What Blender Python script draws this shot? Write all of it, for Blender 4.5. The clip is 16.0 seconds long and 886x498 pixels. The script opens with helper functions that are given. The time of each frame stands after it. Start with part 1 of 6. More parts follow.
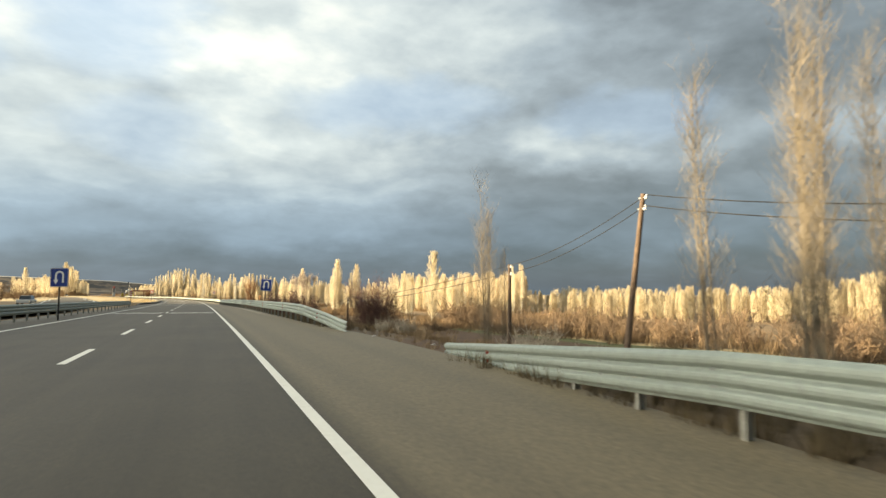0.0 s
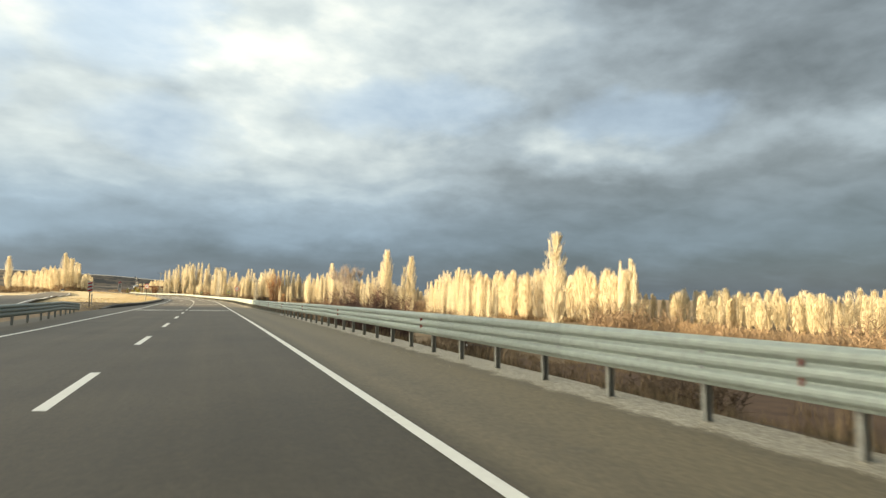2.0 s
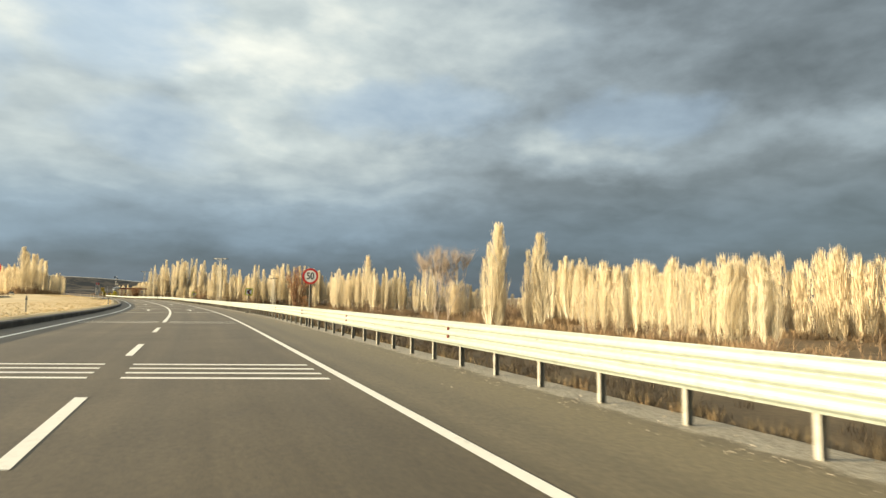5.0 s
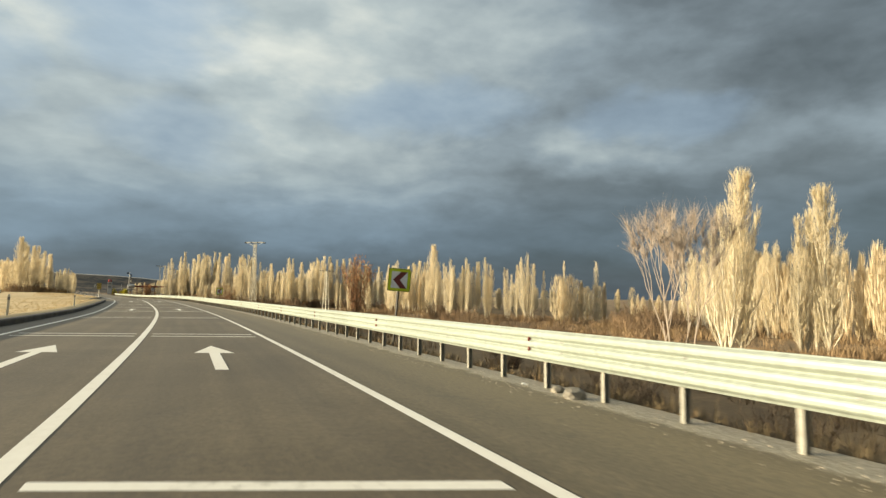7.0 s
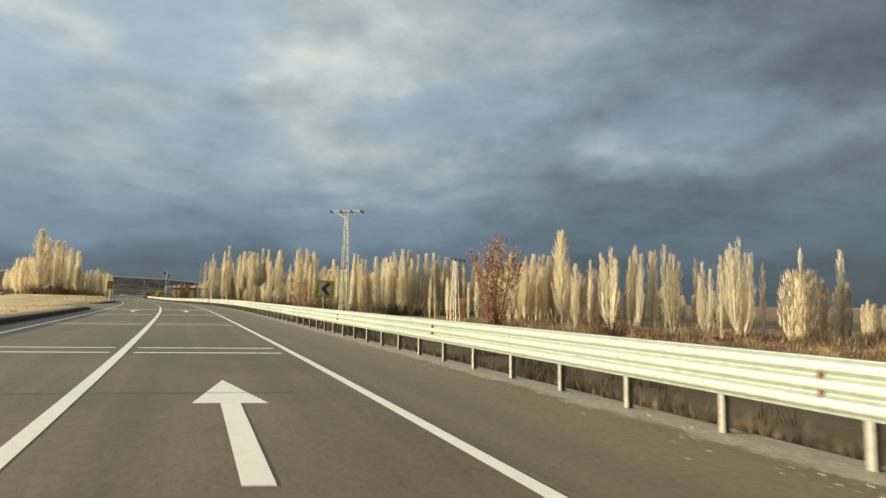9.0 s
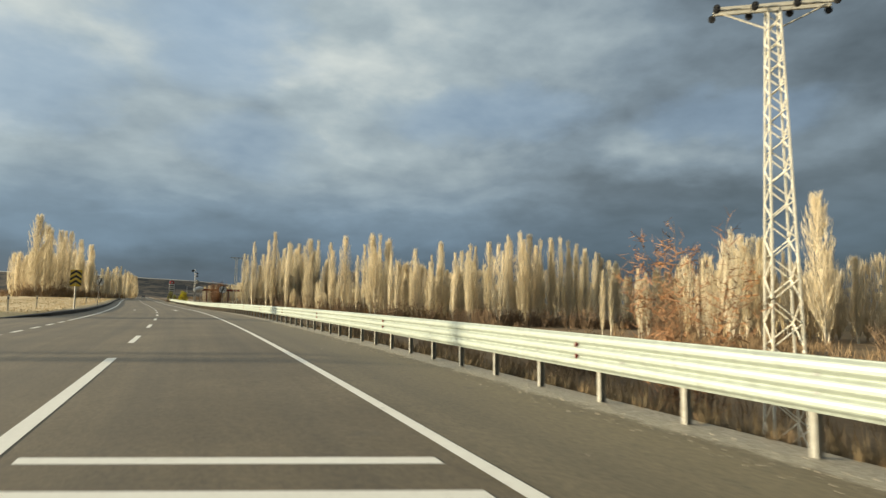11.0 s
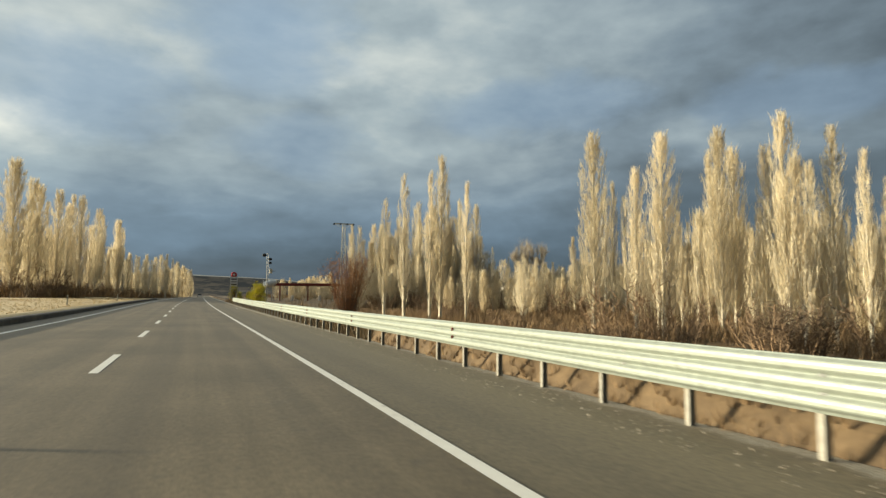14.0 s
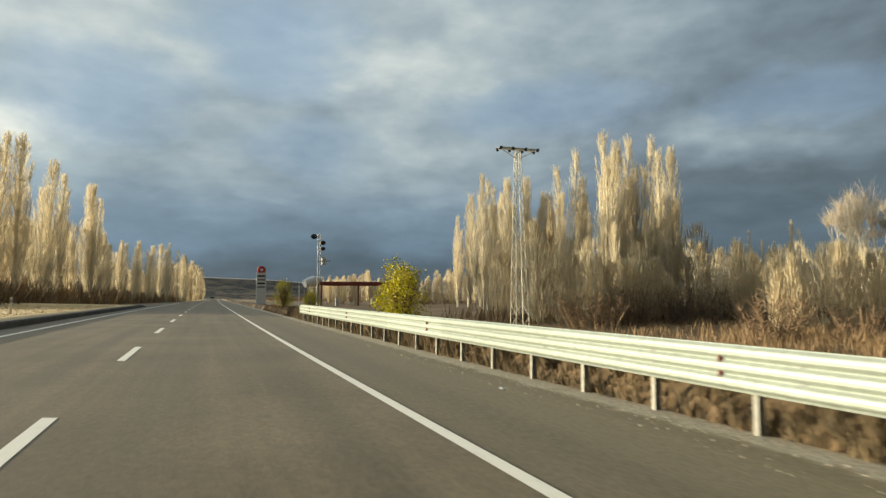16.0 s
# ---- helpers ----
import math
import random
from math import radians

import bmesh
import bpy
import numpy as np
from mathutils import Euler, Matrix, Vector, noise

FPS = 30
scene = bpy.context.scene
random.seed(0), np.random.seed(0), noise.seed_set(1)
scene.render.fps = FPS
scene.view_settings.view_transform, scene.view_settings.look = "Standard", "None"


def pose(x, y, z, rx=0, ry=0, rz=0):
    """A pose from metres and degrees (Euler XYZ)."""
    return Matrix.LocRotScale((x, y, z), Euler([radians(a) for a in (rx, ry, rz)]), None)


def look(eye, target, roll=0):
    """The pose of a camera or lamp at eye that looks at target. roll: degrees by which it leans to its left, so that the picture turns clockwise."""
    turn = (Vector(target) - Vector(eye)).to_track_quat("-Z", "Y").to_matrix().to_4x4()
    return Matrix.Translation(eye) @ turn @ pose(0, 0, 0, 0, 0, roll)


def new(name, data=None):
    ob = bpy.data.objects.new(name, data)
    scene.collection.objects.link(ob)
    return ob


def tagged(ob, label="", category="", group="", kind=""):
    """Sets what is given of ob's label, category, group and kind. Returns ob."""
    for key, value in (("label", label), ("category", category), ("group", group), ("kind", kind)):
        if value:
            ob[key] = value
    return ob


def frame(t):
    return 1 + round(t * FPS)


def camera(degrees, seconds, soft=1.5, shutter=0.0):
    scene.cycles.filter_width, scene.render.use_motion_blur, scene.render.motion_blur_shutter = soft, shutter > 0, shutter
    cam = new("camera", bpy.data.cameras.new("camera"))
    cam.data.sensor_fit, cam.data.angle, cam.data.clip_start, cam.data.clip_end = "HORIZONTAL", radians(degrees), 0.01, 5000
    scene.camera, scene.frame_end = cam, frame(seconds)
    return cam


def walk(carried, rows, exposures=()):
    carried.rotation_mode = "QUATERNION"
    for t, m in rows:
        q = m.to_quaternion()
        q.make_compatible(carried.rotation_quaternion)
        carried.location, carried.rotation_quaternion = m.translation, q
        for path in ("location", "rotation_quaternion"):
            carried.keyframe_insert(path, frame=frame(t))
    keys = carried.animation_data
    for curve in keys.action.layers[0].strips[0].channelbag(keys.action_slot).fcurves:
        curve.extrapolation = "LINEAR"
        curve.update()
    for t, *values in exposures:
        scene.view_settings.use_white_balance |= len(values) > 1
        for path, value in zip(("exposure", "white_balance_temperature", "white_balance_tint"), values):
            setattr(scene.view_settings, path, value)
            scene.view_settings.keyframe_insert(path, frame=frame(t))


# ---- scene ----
# the camera: a phone on the dashboard of a car that drives along the right-hand lane
cam = camera(73.92, 16.0, soft=1.4, shutter=0.08)
ROWS = [
    (0.0, -1.120, 0.002, 1.261, 94.507, -0.123, -21.863),
    (0.5, -1.326, 12.550, 1.239, 94.522, -0.253, -21.525),
    (1.0, -1.580, 25.000, 1.223, 94.581, -0.382, -21.371),
    (1.5, -1.886, 37.485, 1.199, 94.873, -0.704, -21.160),
    (2.0, -2.201, 50.130, 1.166, 94.604, -1.031, -20.816),
    (2.5, -2.491, 62.807, 1.123, 94.867, -1.231, -21.068),
    (3.0, -2.773, 75.369, 1.058, 94.801, -1.418, -21.196),
    (3.5, -3.032, 87.780, 0.996, 94.857, -1.258, -21.295),
    (4.0, -3.274, 100.023, 0.928, 94.771, -1.100, -21.361),
    (4.5, -3.497, 112.174, 0.869, 94.775, -0.888, -21.451),
    (5.0, -3.738, 124.322, 0.826, 94.778, -0.675, -21.232),
    (5.5, -4.051, 136.498, 0.789, 94.843, -0.666, -20.932),
    (6.0, -4.432, 148.728, 0.763, 94.790, -0.667, -20.405),
    (6.5, -4.898, 160.980, 0.732, 94.741, -0.753, -20.055),
    (7.0, -5.492, 173.210, 0.677, 94.728, -0.848, -19.375),
    (7.5, -6.244, 185.416, 0.621, 94.836, -0.786, -18.761),
    (8.0, -7.177, 197.612, 0.589, 94.851, -0.698, -17.700),
    (8.5, -8.310, 209.808, 0.567, 94.984, -0.857, -16.834),
    (9.0, -9.648, 222.015, 0.556, 95.090, -1.067, -15.809),
    (9.5, -11.214, 234.289, 0.571, 95.155, -1.005, -14.839),
    (10.0, -12.955, 246.707, 0.605, 95.194, -0.873, -14.406),
    (10.5, -14.789, 259.366, 0.645, 95.249, -0.917, -14.200),
    (11.0, -16.792, 272.315, 0.686, 95.231, -1.010, -13.215),
    (11.5, -19.053, 285.455, 0.721, 95.218, -1.021, -12.231),
    (12.0, -21.529, 298.679, 0.726, 95.271, -1.017, -11.512),
    (12.5, -24.152, 311.747, 0.720, 95.162, -0.903, -10.798),
    (13.0, -26.910, 324.434, 0.716, 95.101, -0.764, -9.935),
    (13.5, -29.818, 336.964, 0.711, 94.809, -0.432, -8.999),
    (14.0, -32.913, 349.557, 0.692, 94.641, -0.120, -8.167),
    (14.5, -36.195, 362.189, 0.687, 94.515, 0.091, -7.557),
    (15.0, -39.587, 374.847, 0.713, 94.710, 0.227, -7.400),
    (15.5, -43.005, 387.474, 0.757, 94.807, 0.176, -7.230),
    (16.0, -46.406, 399.997, 0.822, 94.843, 0.156, -7.255),
]
walk(cam, [(row[0], pose(*row[1:])) for row in ROWS], exposures=[(0.0, 1.59, 7850, 9), (3.5, 1.54, 7800, 8), (6.0, 1.10, 7600, 7), (8.5, 0.86, 7200, 6), (11.0, 0.75, 7000, 6), (12.5, 0.77, 6950, 5), (13.5, 0.69, 6950, 5), (15.0, 0.69, 6950, 5), (16.0, 0.76, 6950, 5)])

# ---- light ----
SUN_ELEV, SUN_AZ = 7.3, -79.5          # degrees; azimuth from +y, clockwise positive
SUN_DIR = Vector((math.sin(radians(SUN_AZ)) * math.cos(radians(SUN_ELEV)),
                  math.cos(radians(SUN_AZ)) * math.cos(radians(SUN_ELEV)), math.sin(radians(SUN_ELEV))))
sun_data = bpy.data.lights.new("sun", "SUN")
sun_data.energy, sun_data.angle, sun_data.color = 5.5, radians(0.53), (1.0, 0.865, 0.645)
sun = new("sun", sun_data)
sun.matrix_world = look(SUN_DIR * 100, (0, 0, 0))

world = bpy.data.worlds.new("world")
scene.world = world
world.use_nodes = True


class Net:
    """Short-hand for a node tree."""

    def __init__(self, tree):
        self.tree, self.n, self.l = tree, tree.nodes, tree.links
        self.n.clear()

    def put(self, socket, value):
        if isinstance(value, bpy.types.NodeSocket):
            self.l.new(value, socket)
        else:
            socket.default_value = value

    def node(self, kind, **sockets):
        nd = self.n.new(kind)
        for key, value in sockets.items():
            self.put(nd.inputs[key.replace("_", " ")], value)
        return nd

    def math(self, op, a, b=0.0, clamp=False):
        nd = self.n.new("ShaderNodeMath")
        nd.operation, nd.use_clamp = op, clamp
        self.put(nd.inputs[0], a)
        self.put(nd.inputs[1], b)
        return nd.outputs[0]

    def vmath(self, op, a, b=(0, 0, 0), out=0):
        nd = self.n.new("ShaderNodeVectorMath")
        nd.operation = op
        self.put(nd.inputs[0], a)
        self.put(nd.inputs[1], b)
        return nd.outputs[out]

    def noise(self, vec, scale, detail=4.0, rough=0.55, distort=0.0):
        nd = self.n.new("ShaderNodeTexNoise")
        self.put(nd.inputs["Vector"], vec)
        for k, v in (("Scale", scale), ("Detail", detail), ("Roughness", rough), ("Distortion", distort)):
            nd.inputs[k].default_value = v
        return nd

    def ramp(self, fac, *stops):
        nd = self.n.new("ShaderNodeValToRGB")
        el = nd.color_ramp.elements
        while len(el) < len(stops):
            el.new(0.5)
        for e, (p, c) in zip(el, stops):
            e.position, e.color = p, (*c, 1) if len(c) == 3 else c
        self.put(nd.inputs[0], fac)
        return nd.outputs[0]

    def mix(self, fac, a, b, blend="MIX"):
        nd = self.n.new("ShaderNodeMix")
        nd.data_type, nd.blend_type = "RGBA", blend
        self.put(nd.inputs[0], fac)
        self.put(nd.inputs[6], a)
        self.put(nd.inputs[7], b)
        return nd.outputs[2]

    def rng(self, v, a, b, c, d):
        nd = self.n.new("ShaderNodeMapRange")
        nd.interpolation_type = "SMOOTHSTEP"
        self.put(nd.inputs[0], v)
        for i, x in enumerate((a, b, c, d)):
            nd.inputs[i + 1].default_value = x
        return nd.outputs[0]


# the cloud sheet: how bright it is at each height over the horizon (degrees), from azimuth -30 to 58 in steps of 8
SHEET_HEIGHTS = (2.5, 6.0, 10.0, 14.0, 18.0, 22.0, 26.0)
SHEET = ((90, 90, 85, 83, 80, 80, 78, 75, 72, 72, 72, 70),
         (122, 118, 114, 110, 108, 112, 104, 92, 88, 92, 86, 84),
         (155, 137, 140, 130, 138, 138, 126, 104, 94, 90, 95, 90),
         (205, 150, 150, 141, 157, 155, 136, 118, 146, 124, 116, 130),
         (155, 158, 155, 149, 156, 148, 138, 124, 110, 106, 93, 92),
         (168, 180, 162, 168, 180, 170, 158, 141, 124, 107, 95, 92),
         (172, 172, 164, 160, 160, 163, 156, 145, 126, 107, 98, 96))

# azimuth, height, half-width and half-height in degrees of thin places where blue shows through
BLUE_GAPS = ((-9, 23.5, 7, 4.0, 0.5), (-24, 17, 6, 3.0, 0.4), (16, 18, 8, 2.0, 0.35), (40, 17, 6, 1.6, 0.3), (-6, 14, 6, 2.0, 0.3))


def build_sky():
    w = Net(world.node_tree)
    way = w.node("ShaderNodeTexCoord").outputs["Generated"]
    sky = w.n.new("ShaderNodeTexSky")
    sky.sky_type, sky.sun_disc = "NISHITA", False
    sky.sun_elevation, sky.sun_rotation = radians(SUN_ELEV), radians(SUN_AZ)
    sep = w.node("ShaderNodeSeparateXYZ", Vector=way)
    z = w.math("MAXIMUM", sep.outputs[2], 0.0)
    azimuth = w.math("MULTIPLY", w.math("ARCTAN2", sep.outputs[0], sep.outputs[1]), 57.2958)
    height = w.math("MULTIPLY", w.math("ARCSINE", z), 57.2958)
    # the folds of the sheet seen from below, which crowd together towards the horizon
    deep = w.math("ADD", z, 0.20)
    flat = w.node("ShaderNodeCombineXYZ", X=w.math("DIVIDE", sep.outputs[0], deep), Y=w.math("DIVIDE", sep.outputs[1], deep))
    stretch = w.vmath("MULTIPLY", flat.outputs[0], (0.95, 1.05, 1.0))
    warp = w.noise(stretch, 1.5, 3.0).outputs["Color"]
    moved = w.vmath("ADD", stretch, w.vmath("MULTIPLY", w.vmath("SUBTRACT", warp, (0.5, 0.5, 0.5)), (0.8, 0.8, 0.8)))
    big = w.noise(moved, 1.5, 3.0, 0.5).outputs["Fac"]
    fine = w.noise(moved, 3.6, 5.0, 0.5).outputs["Fac"]
    puffs = w.noise(w.vmath("MULTIPLY", way, (1.0, 1.0, 2.1)), 13.0, 5.0, 0.52).outputs["Fac"]
    # the sheet, its rims frayed
    fray = w.node("ShaderNodeSeparateColor", Color=w.noise(w.vmath("MULTIPLY", way, (1.0, 1.0, 1.8)), 6.5, 5.0, 0.55).outputs["Color"])
    az = w.math("ADD", azimuth, w.math("MULTIPLY", w.math("SUBTRACT", fray.outputs[0], 0.5), 15.0))
    el = w.math("ADD", height, w.math("MULTIPLY", w.math("SUBTRACT", fray.outputs[1], 0.5), 6.0))
    along = w.math("DIVIDE", w.math("ADD", az, 30.0), 88.0, True)
    total = None
    for k, row_ in enumerate(SHEET):
        nd = w.n.new("ShaderNodeValToRGB")
        nd.color_ramp.interpolation = "CARDINAL"
        stops = nd.color_ramp.elements
        while len(stops) < len(row_):
            stops.new(0.5)
        for i, v in enumerate(row_):
            stops[i].position, stops[i].color = i / (len(row_) - 1), (v / 255, v / 255, v / 255, 1)
        w.put(nd.inputs[0], along)
        if total is None:
            total = nd.outputs[0]
        else:
            total = w.mix(w.rng(el, SHEET_HEIGHTS[k - 1], SHEET_HEIGHTS[k], 0.0, 1.0), total, nd.outputs[0])
    calm = w.rng(height, 3.0, 15.0, 0.35, 1.0)
    for tex, gain in ((big, 0.13), (fine, 0.15), (puffs, 0.17)):
        total = w.math("ADD", total, w.math("MULTIPLY", w.math("MULTIPLY", w.math("SUBTRACT", tex, 0.5), gain), calm))
    # thinner overhead and towards the sun, heavy behind
    total = w.math("ADD", total, w.rng(height, 32.0, 65.0, 0.0, 0.07))
    total = w.math("ADD", total, w.rng(sep.outputs[1], 0.25, -0.45, 0.0, -0.16))
    sunward = w.vmath("DOT_PRODUCT", way, tuple(SUN_DIR), out=1)
    total = w.math("ADD", total, w.rng(sunward, 0.75, 0.99, 0.0, 0.30))
    cloud = w.ramp(total, (0.14, (0.0092, 0.0125, 0.0158)), (0.216, (0.0157, 0.021, 0.0262)), (0.294, (0.0295, 0.039, 0.0492)), (0.392, (0.0540, 0.0706, 0.090)),
                   (0.498, (0.090, 0.118, 0.150)), (0.627, (0.160, 0.195, 0.225)), (0.745, (0.260, 0.286, 0.298)), (0.90, (0.42, 0.42, 0.40)))
    # thin places where blue shows through
    for a, e, wa, we, gain in BLUE_GAPS:
        dx = w.math("DIVIDE", w.math("SUBTRACT", az, float(a)), float(wa) * 1.4)
        dy = w.math("DIVIDE", w.math("SUBTRACT", el, float(e)), float(we) * 1.5)
        r2 = w.math("ADD", w.math("MULTIPLY", dx, dx), w.math("MULTIPLY", dy, dy))
        cloud = w.mix(w.rng(r2, 1.3, 0.0, 0.0, gain), cloud, (0.110, 0.170, 0.265, 1))
    # bluer towards the horizon
    cloud = w.mix(w.rng(height, 13.0, 3.0, 0.0, 1.0), cloud, w.vmath("MULTIPLY", cloud, (0.84, 1.0, 1.17)))
    blue = w.vmath("MULTIPLY", sky.outputs[0], (0.07, 0.07, 0.07))
    # the lit cloud round the sun
    glow = w.rng(sunward, 0.74, 0.98, 1.5, 6.2)
    bg = w.node("ShaderNodeBackground", Color=w.mix(0.95, blue, cloud), Strength=glow)
    out = w.n.new("ShaderNodeOutputWorld")
    w.l.new(bg.outputs[0], out.inputs[0])


build_sky()


# ---- materials ----
def material(name, build):
    m = bpy.data.materials.new(name)
    m.use_nodes = True
    g = Net(m.node_tree)
    bsdf = g.n.new("ShaderNodeBsdfPrincipled")
    out = g.n.new("ShaderNodeOutputMaterial")
    g.l.new(bsdf.outputs[0], out.inputs[0])
    build(g, bsdf)
    return m


def mixed(name, a, b, scale=3.0, rough=0.8, fine=40.0, bump=0.0, metal=0.0, spread=0.15, coords="Object"):
    """Two tones on two scales, with a little relief; each object a shade of its own."""
    def build(g, bsdf):
        co = g.node("ShaderNodeTexCoord").outputs[coords]
        n1, n2 = g.noise(co, scale, 5.0), g.noise(co, fine, 3.0)
        fac = g.math("ADD", g.math("MULTIPLY", n1.outputs["Fac"], 0.7), g.math("MULTIPLY", n2.outputs["Fac"], 0.3))
        c = g.ramp(fac, (0.32, a), (0.68, b))
        if spread:
            rnd = g.node("ShaderNodeObjectInfo").outputs["Random"]
            c = g.mix(1.0, c, g.ramp(rnd, (0.0, (1 - spread,) * 3), (1.0, (1 + spread, 1 + spread * 0.9, 1 + spread * 0.7))), "MULTIPLY")
        g.put(bsdf.inputs["Base Color"], c)
        g.put(bsdf.inputs["Roughness"], rough)
        g.put(bsdf.inputs["Metallic"], metal)
        if bump:
            b_ = g.node("ShaderNodeBump", Height=fac, Strength=bump, Distance=0.02)
            g.put(bsdf.inputs["Normal"], b_.outputs[0])
    return material(name, build)


def asphalt_build(g, bsdf):
    co = g.node("ShaderNodeTexCoord").outputs["Object"]
    grit = g.noise(co, 55.0, 3.0, 0.7).outputs["Fac"]
    stain = g.noise(co, 0.35, 5.0, 0.6).outputs["Fac"]
    across = g.node("ShaderNodeUVMap").outputs[0]      # u: metres from the edge line, v: metres along
    sep = g.node("ShaderNodeSeparateXYZ", Vector=across)
    # worn wheel tracks, two in each lane
    tr = g.math("ABSOLUTE", g.math("SUBTRACT", g.math("ABSOLUTE", g.math("SUBTRACT", g.math("MODULO", g.math("ADD", sep.outputs[0], 35.0), 3.5), 1.75)), 0.85))
    worn = g.rng(tr, 0.0, 0.55, 1.0, 0.0)
    # long streaks along the road
    st = g.node("ShaderNodeCombineXYZ", X=g.math("MULTIPLY", sep.outputs[0], 2.2), Y=g.math("MULTIPLY", sep.outputs[1], 0.05))
    streak = g.noise(st.outputs[0], 1.0, 4.0, 0.6).outputs["Fac"]
    t = g.math("ADD", g.math("MULTIPLY", grit, 0.30), g.math("ADD", g.math("MULTIPLY", stain, 0.38), g.math("MULTIPLY", streak, 0.32)))
    c = g.ramp(t, (0.30, (0.048, 0.0365, 0.0205)), (0.48, (0.084, 0.065, 0.0375)), (0.68, (0.136, 0.107, 0.064)))
    # cloud shade over the start painted in: asphalt dark there, lighter farther on
    painted_shade = g.ramp(g.math("DIVIDE", sep.outputs[1], 400.0, True), (0.0, (0.60, 0.60, 0.60)), (0.14, (0.78, 0.78, 0.78)), (0.28, (1.05, 1.05, 1.05)), (0.48, (1.42, 1.42, 1.42)), (0.9, (1.75, 1.75, 1.75)))
    c = g.mix(1.0, c, painted_shade, "MULTIPLY")
    lane = g.rng(sep.outputs[0], -0.1, 0.5, 0.0, 1.0)
    c = g.mix(g.math("MULTIPLY", lane, 0.66), c, (0.225, 0.178, 0.104, 1))
    c = g.mix(g.math("MULTIPLY", worn, 0.22), c, (0.075, 0.062, 0.042, 1))
    # loose gravel takes over towards the edge
    speck = g.noise(co, 28.0, 4.0, 0.75).outputs["Fac"]
    patch = g.noise(co, 1.6, 4.0, 0.6).outputs["Fac"]
    reach = g.math("ADD", sep.outputs[0], g.math("ADD", g.math("MULTIPLY", g.math("SUBTRACT", speck, 0.5), 0.6), g.math("MULTIPLY", g.math("SUBTRACT", patch, 0.5), 0.7)))
    stones = g.ramp(speck, (0.36, (0.22, 0.185, 0.13)), (0.5, (0.38, 0.33, 0.24)), (0.62, (0.56, 0.50, 0.385)))
    narrow = g.math("MULTIPLY", g.rng(sep.outputs[1], 335.0, 352.0, 0.0, 1.0), g.rng(sep.outputs[1], 375.0, 395.0, 0.5, 0.15))
    c = g.mix(g.math("MULTIPLY", g.rng(g.math("SUBTRACT", reach, narrow), 2.56, 2.76, 0.0, 1.0), g.rng(sep.outputs[1], 34.0, 60.0, 0.0, 1.0)), c, stones)
    # blotches and tar
    blot = g.noise(co, 2.2, 5.0, 0.65).outputs["Fac"]
    c = g.mix(g.rng(blot, 0.58, 0.74, 0.0, 0.35), c, (0.075, 0.066, 0.053, 1))
    coarse = g.noise(co, 16.0, 6.0, 0.8).outputs["Fac"]
    c = g.mix(1.0, c, g.ramp(coarse, (0.34, (0.68, 0.68, 0.68)), (0.66, (1.34, 1.33, 1.31))), "MULTIPLY")
    g.put(bsdf.inputs["Base Color"], c)
    g.put(bsdf.inputs["Roughness"], 0.68)
    g.put(bsdf.inputs["Specular IOR Level"], 0.5)
    b_ = g.node("ShaderNodeBump", Height=grit, Strength=0.35, Distance=0.006)
    g.put(bsdf.inputs["Normal"], b_.outputs[0])


def paint_build(g, bsdf):
    co = g.node("ShaderNodeTexCoord").outputs["Object"]
    n1 = g.noise(co, 9.0, 6.0, 0.7).outputs["Fac"]
    n2 = g.noise(co, 0.6, 3.0).outputs["Fac"]
    c = g.ramp(g.math("ADD", g.math("MULTIPLY", n1, 0.65), g.math("MULTIPLY", n2, 0.35)), (0.28, (0.42, 0.39, 0.32)), (0.42, (0.80, 0.76, 0.66)), (0.7, (0.88, 0.85, 0.75)))
    g.put(bsdf.inputs["Base Color"], c)
    g.put(bsdf.inputs["Roughness"], 0.6)


def steel_build(g, bsdf):
    co = g.node("ShaderNodeTexCoord").outputs["Object"]
    n1 = g.noise(co, 14.0, 4.0).outputs["Fac"]
    sc = g.vmath("MULTIPLY", co, (0.4, 6.0, 6.0))
    n2 = g.noise(sc, 1.5, 5.0, 0.65).outputs["Fac"]
    t = g.math("ADD", g.math("MULTIPLY", n1, 0.4), g.math("MULTIPLY", n2, 0.6))
    c = g.ramp(t, (0.3, (0.215, 0.238, 0.212)), (0.5, (0.285, 0.322, 0.280)), (0.7, (0.335, 0.375, 0.328)))
    rnd = g.node("ShaderNodeObjectInfo").outputs["Random"]
    c = g.mix(1.0, c, g.ramp(rnd, (0.0, (0.90, 0.90, 0.90)), (1.0, (1.05, 1.05, 1.05))), "MULTIPLY")
    g.put(bsdf.inputs["Base Color"], c)
    g.put(bsdf.inputs["Metallic"], 0.25)
    g.put(bsdf.inputs["Roughness"], g.rng(n1, 0.3, 0.7, 0.42, 0.62))


